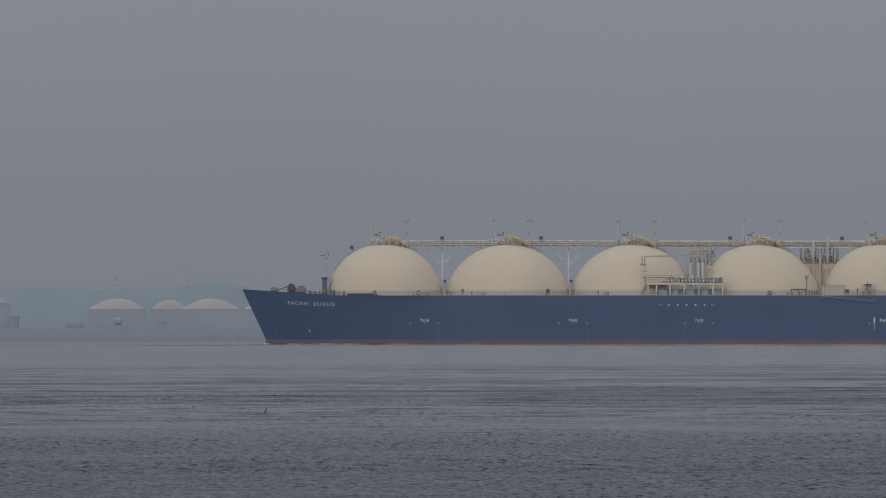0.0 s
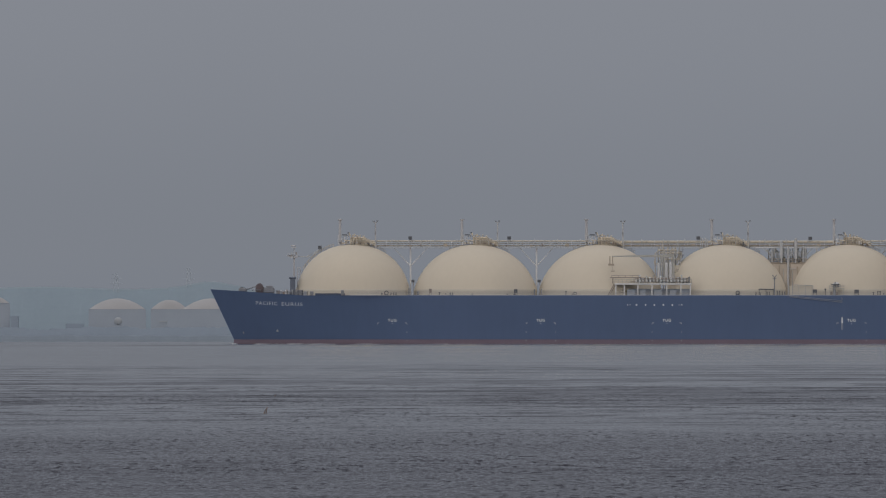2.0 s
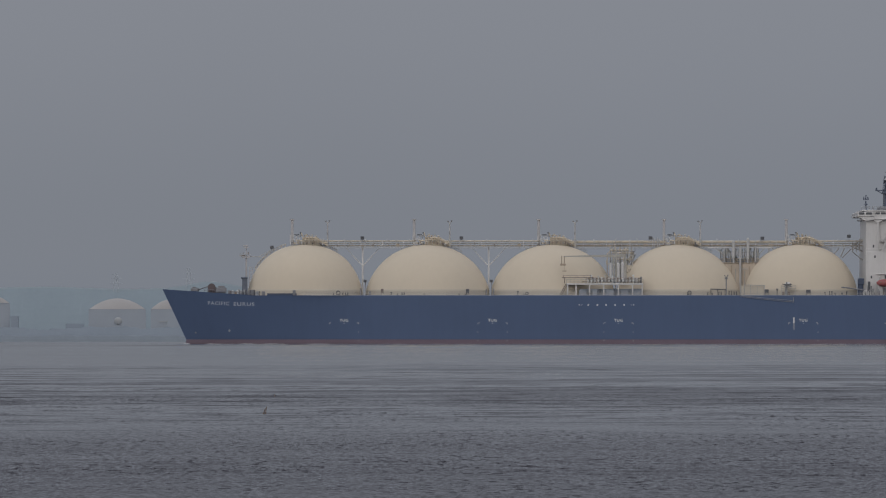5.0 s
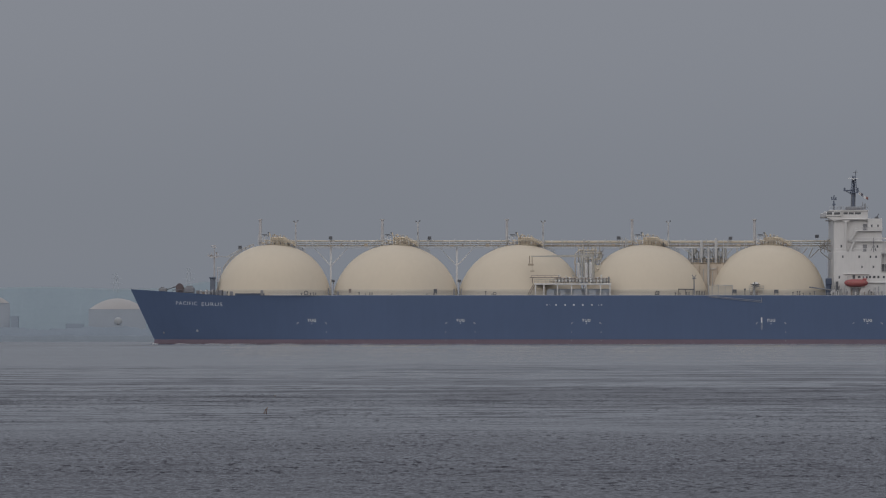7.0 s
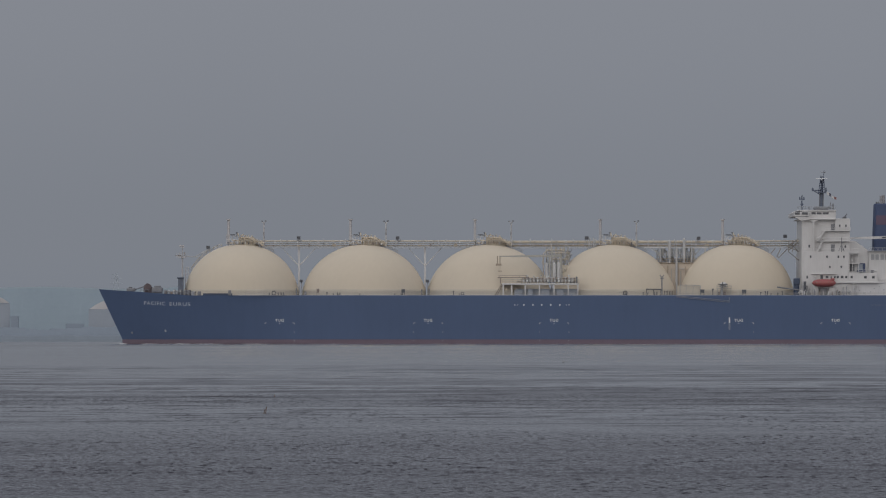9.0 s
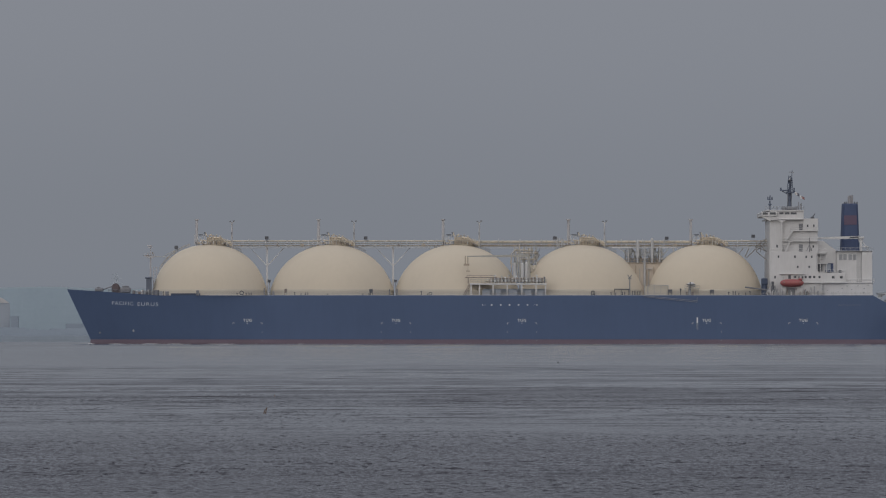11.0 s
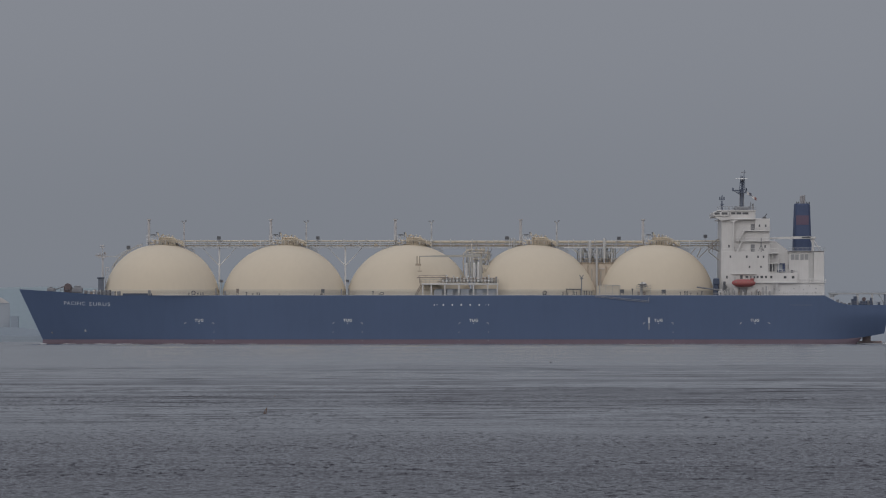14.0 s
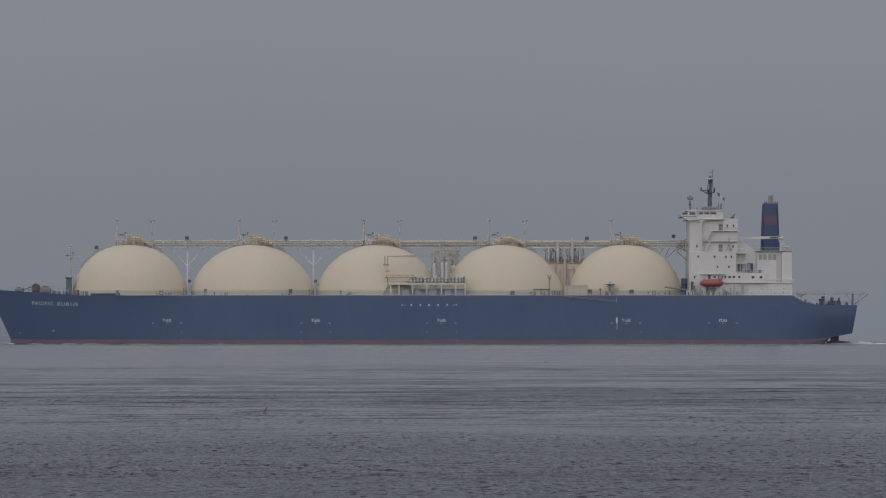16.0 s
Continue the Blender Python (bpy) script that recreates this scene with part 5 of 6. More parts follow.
    rod(bm, (X(1388, -16), -16, Z(483, -16)), (X(1388, -16), -16, Z(478, -16)), 0.55, seg=10)
    box(bm, X(1385, -16), X(1393, -16), -16.8, -15.2, Z(481, -16), Z(480, -16))
    part("life_raft", bm, GREY, low, "grey raft canister")
    bm = bm_new()
    railing(bm, [(X(1364, -18), -17.9, Z(483.5, -18)), (X(1397, -18), -17.9, Z(483.5, -18))], 1.0, 1.3, 0.06)
    railing(bm, [(X(1398, -13), -17.9, Z(500, -13)), (X(1446, -13), -17.9, Z(500, -13))], 1.1, 1.3, 0.08)
    part("side_rail", bm, WHITE, low)
    walkway = slab(ship, "lower_house", 1325, 1445, 500, base, -17.6, 13, WHITE, "white lower deck house with round openings")
    slab(walkway, "boat_deck", 1397, 1447, 500, 501.2, -18.0, -15.9, WHITE)
    for u, v, r in ((1356, 512, .4), (1365, 514, .3), (1373, 519, .35), (1391, 511, .35), (1400, 507, .25), (1408, 513, .3), (1419, 506, .3), (1430, 511, .45),
                    (1429, 518, .5), (1437, 505, .25), (1414, 519, .3), (1384, 517, .3)):
        bm = bm_new()
        rod(bm, (X(u, -17.6), -17.8, Z(v, -17.6)), (X(u, -17.6), -17.5, Z(v, -17.6)), r * 0.6, seg=9)
        part("wall_fitting", bm, PALE_GREY, walkway)
    for u in (1353.5, 1360.5):
        slab(walkway, "ladder_post", u, u + 1.1, 500, base, -18.5, -18.2, WHITE, "", 0)
    bm = bm_new()
    for i in range(7):
        z = Z(503 + i * 3, -18)
        rod(bm, (X(1354, -18), -18.35, z), (X(1361, -18), -18.35, z), 0.08, seg=4)
    part("ladder_rungs", bm, WHITE, walkway)
    for u in (1326, 1336, 1342, 1348):
        bm = bm_new()
        h = {1326: 513, 1336: 509, 1342: 507, 1348: 515}[u]
        rod(bm, (X(u, -19), -19, DECK - .05), (X(u, -19), -19, Z(h, -19)), 0.2, seg=8)
        box(bm, X(u - 1.8, -19), X(u + 1.8, -19), -19.5, -18.5, DECK - .05, Z(516, -19), 0.1)
        part("davit_winch", bm, PALE_GREY, walkway)
    for u, v, m in ((1263, 515, WHITE), (1268, 505, DARK), (1272, 512, GREY), (1276, 517, PALE_GREY), (1262, 519, GREY)):
        bm = bm_new()
        box(bm, X(u - 2.2, -20), X(u + 2.2, -20), -20.5, -19.2, DECK - .05, Z(v, -20), 0.12)
        rod(bm, (X(u, -20), -19.8, Z(v, -20)), (X(u, -20), -19.8, Z(v - 6, -20)), 0.2, seg=6)
        part("deck_locker", bm, m, ship)

    bm = bm_new()
    rod(bm, (X(1333, -18.6), -18.6, Z(446, -18)), (X(1333, -18.6), -18.6, Z(421, -18)), 0.13, seg=6)
    rod(bm, (X(1328, -18.6), -18.6, Z(445, -18)), (X(1333, -18.6), -18.6, Z(433, -18)), 0.09, seg=5)
    rod(bm, (X(1338, -18.6), -18.6, Z(445, -18)), (X(1333, -18.6), -18.6, Z(433, -18)), 0.09, seg=5)
    part("boom_rest", bm, GREY, upper, "grey boom rest on the balcony")
    rr = random.Random(5)
    for u0, u1, v in ((1262, 1281, 418), (1262, 1281, 430), (1290, 1320, 396), (1288, 1345, 464.5), (1262, 1345, 482.5), (1385, 1417, 470), (1385, 1417, 481), (1427, 1445, 470)):
        y = -17 if v < 440 and u0 < 1270 else -16.2 if v < 440 else -18 if u0 < 1346 else -14 if u0 < 1420 else -14.8
        slab(upper if v < 440 else house if u0 < 1346 else casing, "weld_seam", u0, u1, v, v + 0.5, y - 0.05, y + 0.02, WHITE, "", 0)
    slab(casing, "blue_lintel", 1366, 1375.5, 466.2, 467.6, -14.9, -14.4, FUNNEL_BLUE, "", 0)

    # lifeboat
    bm = bm_new()
    length, rows = (1323 - 1281) / 2 * GRID, []
    for i in range(21):
        t = -1 + 2 * i / 20
        s = max(0.02, (1 - abs(t) ** 3.2)) ** 0.55
        rows.append([bm.verts.new((X(1302, -21) + t * length, -21 + 1.7 * s * math.cos(a), Z(501, -21) + (1.25 if math.sin(a) > 0 else 1.35) * s * math.sin(a)))
                     for a in [k * 2 * math.pi / 20 for k in range(20)]])
    for a, b in zip(rows, rows[1:]):
        for k in range(20):
            bm.faces.new((a[k], b[k], b[(k + 1) % 20], a[(k + 1) % 20]))
    bm.faces.new(rows[0])
    bm.faces.new(rows[-1][::-1])
    bmesh.ops.recalc_face_normals(bm, faces=bm.faces[:])
    boat = part("lifeboat", bm, ORANGE, ship, "orange-red enclosed lifeboat in its davits", True)
    bm = bm_new()
    box(bm, X(1313, -21), X(1321, -21), -22, -20, Z(497, -21), Z(493, -21), 0.3)
    part("boat_cockpit", bm, ORANGE, boat)
    bm = bm_new()
    for i in range(5):
        u = 1287 + i * 7
        box(bm, X(u, -21), X(u + 2.2, -21), -22.62, -22.3, Z(500.5, -21), Z(499, -21))
    part("boat_window", bm, BROWN, boat)
    bm = bm_new()
    for u in (1287, 1317):
        pipe(bm, [(X(u, -19), -19, DECK - .05), (X(u, -19), -19, Z(490, -19)), (X(u, -21), -21, Z(491, -21)), (X(u, -21), -21, Z(496, -21))], 0.25)
    part("davit", bm, LIGHT_GREY, ship, "pale grey lifeboat davits")
    # two white lockers; the grey box fills the dark space between them
    for u0, u1, v, m in ((1283, 1292, 508, WHITE), (1294.5, 1307, 510, GREY), (1310, 1321, 509, WHITE)):
        bm = bm_new()
        box(bm, X(u0, -19), X(u1, -19), -20, -18, DECK - .05, Z(v, -19), 0.1)
        box(bm, X(u0 + 1.5, -19), X(u1 - 1.5, -19), -20.06, -19.9, DECK + 0.3, Z(v + 2, -19))
        part("locker_row_box", bm, m, ship, "box of the locker row below the lifeboat")
    bm = bm_new()
    rod(bm, (X(1268, -20.5), -20.5, DECK - .05), (X(1268, -20.5), -20.5, Z(503, -20)), 0.34, seg=8)
    box(bm, X(1265.8, -20.5), X(1270.2, -20.5), -20.9, -20.1, Z(504, -20), Z(498.5, -20), 0.1)
    part("capstan_stand", bm, DARK, ship, "dark upright control stand")
    bm = bm_new()
    hub = Vector((X(1261, -21), -21, DECK + 0.85))
    pipe(bm, [hub + Vector((0.75 * math.cos(k * math.pi / 7), 0, 0.75 * math.sin(k * math.pi / 7))) for k in range(15)], 0.12, 6)
    for k in range(3):
        way = Vector((0.7 * math.cos(k * math.pi / 3 + 0.4), 0, 0.7 * math.sin(k * math.pi / 3 + 0.4)))
        rod(bm, hub - way, hub + way, 0.07, seg=5)
    part("hose_reel", bm, WHITE, ship, "white spoked hose reel")

    rg = random.Random(31)
    for i in range(22):
        u = 1262 + i * 3.9 + rg.uniform(-1, 1)
        if 1280 < u < 1322 and i % 2:
            continue
        bm = bm_new()
        w, h = rg.uniform(0.5, 1.3), rg.uniform(2.5, 9)
        box(bm, X(u - w, -20), X(u + w, -20), -21.4, -20.6, DECK - 0.05, Z(523 - h, -20), 0.05)
        if rg.random() < 0.5:
            rod(bm, (X(u, -20), -21, Z(523 - h, -20)), (X(u + rg.uniform(-3, 3), -20), -21, Z(523 - h - 3, -20)), 0.09, seg=5)
        part("deck_gear", bm, rg.choice((WHITE, DARK, LIGHT_GREY, GREY, WHITE, BROWN)), ship)

    # funnel
    bm = bm_new()
    rings = []
    for v, u0, u1, h in ((446, 1389, 1421.5, 6.5), (400, 1390.6, 1420, 6.2), (363, 1392, 1418.6, 5.8), (361, 1392.6, 1418, 5.6)):
        ring = []
        for k in range(24):
            a = 2 * math.pi * k / 24
            cx, sx = math.cos(a), math.sin(a)
            ex = 0.32
            ring.append(bm.verts.new((X((u0 + u1) / 2) + X(MID_U + (u1 - u0) / 2) * math.copysign(abs(cx) ** ex, cx), h * math.copysign(abs(sx) ** ex, sx), Z(v))))
        rings.append(ring)
    for a, b in zip(rings, rings[1:]):
        for k in range(24):
            bm.faces.new((a[k], a[(k + 1) % 24], b[(k + 1) % 24], b[k]))
    bm.faces.new(rings[-1])
    bmesh.ops.recalc_face_normals(bm, faces=bm.faces[:])
    funnel = part("funnel", bm, FUNNEL_BLUE, ship, "tapered navy blue funnel with a dull red panel")
    slab(funnel, "red_panel", 1395, 1417.6, 381.5, 398, -6.26, -5.6, EMBLEM, "dull red panel on the funnel", 0.02)
    bm = bm_new()
    for u, y, top in ((1404.2, -1.5, 347), (1408, -1.0, 346), (1405.5, 1.5, 346.5)):
        rod(bm, (X(u), y, Z(362)), (X(u), y, Z(top)), 0.6, 0.55, 10)
    part("exhaust_pipe", bm, paint("grey_exhaust_paint", (0.30, 0.295, 0.31), 0.7, vary=0.15, size=2), funnel, "weathered grey exhaust pipes")
    bm = bm_new()
    for u in (1395, 1398, 1413, 1417):
        rod(bm, (X(u), -4, Z(361.5)), (X(u), -4, Z(357.5)), 0.3, 0.12, 6)
    part("funnel_vent", bm, DARK, funnel)

    # store crane beside the funnel
    bm = bm_new()
    rod(bm, (X(1425, -12), -12, Z(445, -12)), (X(1425, -12), -12, Z(421, -12)), 0.42, 0.36, 10)
    rod(bm, (X(1438, -12), -12, Z(445, -12)), (X(1426, -12), -12, Z(424, -12)), 0.16, seg=6)
    box(bm, X(1420, -12), X(1430, -12), -13, -11, Z(423, -12), Z(419, -12), 0.15)
    box(bm, X(1424, -12), X(1438, -12), -12.8, -11.2, Z(437, -12), Z(435.6, -12))
    rod(bm, (X(1420, -12), -12, Z(424, -12)), (X(1427, -12), -12, Z(434, -12)), 0.2, seg=6)
    crane = part("store_crane", bm, WHITE, ship, "white store crane with a level boom")
    bm = bm_new()
    prism(bm, [(X(1330, -12), Z(421.5, -12)), (X(1390, -12), Z(418.8, -12)), (X(1422, -12), Z(418, -12)), (X(1422, -12), Z(422.6, -12)),
               (X(1388, -12), Z(423.4, -12)), (X(1330, -12), Z(423, -12))], -12.6, -11.4)
    part("boom", bm, WHITE, crane)
    bm = bm_new()
    rod(bm, (X(1405, -12), -12.7, Z(420.5, -12)), (X(1424, -12), -12.7, Z(419.5, -12)), 0.25, seg=6)
    part("boom_ram", bm, DARK, crane)

    # masts on the wheelhouse
    bm = bm_new()
    rod(bm, (X(1299), 0, Z(372)), (X(1299), 0, Z(335)), 0.75, 0.6, 8)
    rod(bm, (X(1299), 0, Z(335)), (X(1300), 0, Z(312)), 0.34, 0.2, 8)
    rod(bm, (X(1301), -0.3, Z(335)), (X(1303.5), -0.3, Z(301)), 0.17, 0.1, 6)
    rod(bm, (X(1297.5), 0, Z(325)), (X(1297.5), 0, Z(311)), 0.2, 0.12, 6)
    box(bm, X(1293), X(1307), -1.4, 1.4, Z(342), Z(340))
    mast = part("radar_mast", bm, MAST_BLUE, ship, "dark navy radar mast with cross arms")
    bm = bm_new()
    box(bm, X(1282), X(1298), -0.5, 0.5, Z(338.6), Z(336.4), 0.05)
    rod(bm, (X(1285), -0.1, Z(338)), (X(1297), -0.1, Z(345)), 0.14, seg=5)
    rod(bm, (X(1283.3), 0, Z(338)), (X(1283.3), 0, Z(332.5)), 0.34, 0.26, 6)
    part("yard", bm, MAST_BLUE, mast)
    bm = bm_new()
    rod(bm, (X(1307), 0, Z(340)), (X(1307), 0, Z(332.5)), 0.28, 0.2, 6)
    part("yard_lamp", bm, MAST_BLUE, mast)
    bm = bm_new()
    for u0, u1 in ((1294, 1297), (1304.5, 1303)):
        rod(bm, (X(u0), -0.9, Z(340)), (X(u1), -0.6, Z(313)), 0.13, 0.1, 5)
    for k in range(6):
        v, f = 337 - k * 4, k / 6
        rod(bm, (X(1294.2 + 2.6 * f), -0.9, Z(v)), (X(1304.4 - 1.4 * f), -0.9, Z(v - 1.5)), 0.09, seg=4)
    part("mast_lattice", bm, MAST_BLUE, mast)
    bm = bm_new()
    box(bm, X(1297), X(1302), -1.6, 0.4, Z(319.6), Z(318.6), 0.05)
    box(bm, X(1297.5), X(1306.5), -0.6, -0.3, Z(305.6), Z(304.4), 0.05)
    part("mast_table", bm, GREY, mast)
    bm = bm_new()
    box(bm, -2.0, 2.0, -0.14, 0.14, 0.0, 0.26, 0.04)
    rod(bm, (0, 0, -0.3), (0, 0, 0.02), 0.18, seg=8)
    scanner = part("radar_scanner", bm, WHITE_MARK, mast, "white turning radar scanner")
    scanner.matrix_basis = pose(X(1298.4), -1.3, Z(317))
    bm = bm_new()
    for u in (1295.5, 1302.5):
        rod(bm, (X(u - 1), -0.6, Z(371)), (X(u), -0.6, Z(343)), 0.1, seg=4)
    for i in range(9):
        rod(bm, (X(1295), -0.6, Z(368 - i * 3)), (X(1302), -0.6, Z(368 - i * 3)), 0.06, seg=4)
    part("mast_ladder", bm, GREY, mast)
    bm = bm_new()
    rod(bm, (X(1262), -8, Z(372)), (X(1262), -8, Z(356)), 0.34, 0.22, 7)
    box(bm, X(1257.5), X(1267), -8.4, -7.6, Z(355), Z(353.6), 0.05)
    for u in (1258.4, 1262, 1265.6):
        rod(bm, (X(u), -8, Z(354)), (X(u), -8, Z(349.5)), 0.24, 0.18, 6)
    rod(bm, (X(1262), -8, Z(350)), (X(1262.5), -8, Z(346.5)), 0.2, seg=6)
    box(bm, X(1259.5), X(1265), -8.5, -7.5, Z(364), Z(361.5), 0.1)
    part("signal_mast", bm, MAST_BLUE, ship, "dark signal mast on the wheelhouse")
    bm = bm_new()
    for u, v, r in ((1312, 359, .2), (1315.5, 362, .28), (1317, 361, .2), (1287, 366, .3), (1309, 366, .4), (1274, 367, .25), (1291, 367, .25)):
        rod(bm, (X(u), -10, Z(372)), (X(u), -10, Z(v)), r, r * 0.7, 7)
    box(bm, X(1283), X(1311), -9, -5, Z(372), Z(367.5), 0.2)
    part("compass_deck_gear", bm, GREY, ship, "grey aerials and lockers on the wheelhouse roof")
    bm = bm_new()
    pipe(bm, [(X(1336, -14), -14, Z(387, -14)), (X(1340, -14), -14, Z(383, -14)), (X(1343, -14), -14, Z(378.5, -14))], 0.16)
    box(bm, X(1335.5, -14), X(1342, -14), -14.4, -13.4, Z(387, -14), Z(384, -14))
    part("search_light", bm, DARK, ship)
    # aft gantry of the pipe gallery at the house front
    bm = bm_new()
    for a, b, c, d in ((1238, 437, 1258, 423), (1240, 444, 1257, 428), (1238, 437, 1258, 445), (1240, 446, 1258, 461), (1244, 430, 1257, 446), (1222, 457, 1238, 441), (1208, 450, 1216, 440), (1226, 440, 1219, 456)):
        rod(bm, (X(a), -2.4, Z(b)), (X(c), -2.4, Z(d)), 0.15, seg=5)
    for u in (1240, 1247, 1253):
        rod(bm, (X(u), -2.4, Z(447)), (X(u), -2.4, Z(428 - (u - 1240) * 0.4)), 0.12, seg=5)
    part("house_gantry", bm, TAN_GREY, ship, "weathered steel gantry at the house front")
    return scanner


radar = build_house()


def build_stern():
    y = -17
    bm = bm_new()
    prism(bm, [(X(1454, y), Z(518.6, y)), (X(1580, y), Z(519, y)), (X(1582, y), Z(519.8, y)), (X(1572, y), Z(521, y)), (X(1454, y), Z(521, y))], -17, -10)
    prism(bm, [(X(1454, y), Z(520.6, y)), (X(1472, y), Z(520.6, y)), (X(1458, y), Z(527, y)), (X(1454, y), Z(527, y))], -16.8, -16.4)
    deck = part("stern_platform", bm, PALE_GREY, ship, "thin grey platform raised over the stern")
    bm = bm_new()
    railing(bm, [(X(1456, y), -16.9, Z(519, y)), (X(1578, y), -16.9, Z(519.2, y))], 0.45, 2.4, 0.03)
    part("platform_railing", bm, PALE_GREY, deck)
    for u, w, m in ((1461, 0.14, PALE_GREY), (1503.5, 0.34, LIGHT_GREY), (1529.5, 0.3, LIGHT_GREY), (1552, 0.3, HOUSE_BLUE)):
        bm = bm_new()
        box(bm, X(u, y) - w, X(u, y) + w, y + 0.2, y + 0.8, Z(540.5, y), Z(520.8, y))
        part("post", bm, m, deck)
    bm = bm_new()
    rod(bm, (X(1515, y), -17.2, Z(529.5, y)), (X(1515, y), -15.4, Z(529.5, y)), 0.62, seg=14)
    rod(bm, (X(1515, y), -16.6, Z(536, y)), (X(1515, y), -16.6, Z(529, y)), 0.2, seg=6)
    part("rope_reel", bm, REEL_BROWN, ship, "brown rope reel on a stand")
    for a, b, c, d in ((1556, 538, 1579, 521), (1552, 538, 1541, 521), (1560, 531, 1566, 521)):
        bm = bm_new()
        rod(bm, (X(a, y), y + 0.5, Z(b, y)), (X(c, y), y + 0.5, Z(d, y)), 0.15, seg=6)
        part("brace", bm, PALE_GREY, deck)
    bm = bm_new()
    box(bm, X(1505, -17), X(1531, -17), -17.6, -15, Z(540.5, -17), Z(536, -17), 0.2)
    rod(bm, (X(1508, -17), -16.5, Z(535.4, -17)), (X(1530, -17), -16.5, Z(535.4, -17)), 0.55, seg=12)
    part("mooring_winch", bm, NAVY_DECK, ship, "dark blue-grey mooring winch on the stern deck")
    for u, v, w, m in ((1494, 530, 4, NAVY_DECK), (1498, 525.5, 4, NAVY_DECK), (1521, 532, 1.6, GREY), (1526, 528, 2.2, NAVY_DECK), (1540, 536, 3, NAVY_DECK),
                       (1474, 535, 3, GREY), (1467, 531, 3, GREY), (1480, 537.5, 3, GREY), (1488, 537, 2.4, DARK)):
        bm = bm_new()
        x = X(u, -14)
        box(bm, x - w * 0.13, x + w * 0.13, -18.4, -17.4, Z(541, -14), Z(v, -14), 0.04)
        box(bm, x - w * 0.16, x + w * 0.16, -18.5, -17.3, Z(v + 1, -14), Z(v - 0.5, -14), 0.03)
        part("stern_fitting", bm, m, ship)
    bm = bm_new()
    railing(bm, [(X(u), -breadth(X(u), Z(540)) + 0.3, Z(540.3, -18)) for u in (1486, 1505, 1524, 1543, 1556)], 1.1, 1.4, 0.05)
    part("stern_railing", bm, GREY, hull)
    part("hull_scuff", mark(bm_new(), 1384, 1424, 540, 540.4), GREY, hull, "faint grey scuff on the hull")


build_stern()

# ---- flags on the mast ----


def build_flags():
    made = []
    for x, z, w, h, cols in ((X(1308), Z(344.5), 1.5, 1.0, (FLAG_WHITE, FLAG_DARK)), (X(1317), Z(351), 1.5, 0.9, (FLAG_WHITE, FLAG_RED))):
        pieces = []
        for q, m in enumerate(cols):
            bm = bm_new()
            rows = []
            for side in (-0.02, 0.02):
                for i in range(7):
                    f = (q + i / 6) / 2
                    rows.append([bm.verts.new((f * w, side + 0.16 * math.sin(f * 7), -f * 0.75 + k * h / 3)) for k in range(4)])
            for s in (0, 7):
                for i in range(6):
                    for k in range(3):
                        vs = (rows[s + i][k], rows[s + i + 1][k], rows[s + i + 1][k + 1], rows[s + i][k + 1])
                        bm.faces.new(vs if s == 0 else vs[::-1])
            if q == 0:
                flag = part("flag", bm, m, ship, "small two-coloured flag on the mast")
                flag.matrix_basis = pose(x, -1.0, z)
            else:
                part("fly", bm, m, flag)
        made.append((flag, x, z))
    return made


flags = build_flags()

# ---- foam along the waterline ----


def foam_patch(bm, u0, u1, y0, y1, high, rr):
    """Low broken clumps of foam on a stretch of the waterline."""
    k = max(6, int((u1 - u0) * 0.9))
    for i in range(k):
        f = rr.random()
        x = X(u0 + (u1 - u0) * f, y0)
        fade = math.sin(math.pi * min(1, max(0.05, f))) ** 0.6
        y = rr.uniform(y0, y1)
        r = rr.uniform(0.25, 0.8)
        m = pose(x, y, 0.0) @ Matrix.Diagonal((r * rr.uniform(1.2, 3), r, max(0.05, high * fade * rr.uniform(0.4, 1)), 1))
        bmesh.ops.create_icosphere(bm, subdivisions=1, radius=1.0, matrix=m)


def build_foam():
    rr = random.Random(8)
    bow = thing("bow_wave", pose(0, AWAY, sea(AWAY)), "thin broken white bow wave along the hull", "foam", kind="stuff")
    bm = bm_new()
    for u0, u1, y0, y1, h in ((58, 66, -2, 0.5, 0.35), (96, 117, -16, -14, 0.28), (115, 148, -20, -18, 0.12), (150, 180, -23.6, -22, 0.24), (180, 235, -24, -23, 0.2),
                              (262, 326, -24.2, -23.2, 0.17), (425, 440, -24.2, -23.2, 0.14),
                              (330, 900, -23.9, -23.2, 0.06), (900, 1490, -23.9, -23.0, 0.07)):
        foam_patch(bm, u0, u1, y0, y1, h, rr)
    part("foam", bm, FOAM, bow)
    wake = thing("stern_wake", pose(0, AWAY, sea(AWAY)), "white churned wake behind the stern", "foam", kind="stuff")
    bm = bm_new()
    for u0, u1, y0, y1, h in ((1498, 1512, -4, -1, 0.4), (1550, 1590, -8, 6, 1.0), (1552, 1584, -8, 2, 0.9), (1560, 1640, -10, 8, 0.5), (1600, 1900, -10, 10, 0.25)):
        foam_patch(bm, u0, u1, y0, y1, h, rr)
    part("foam", bm, FOAM, wake)
    return bow, wake


bow_wave, stern_wake = build_foam()

# ---- marker poles on the water ----


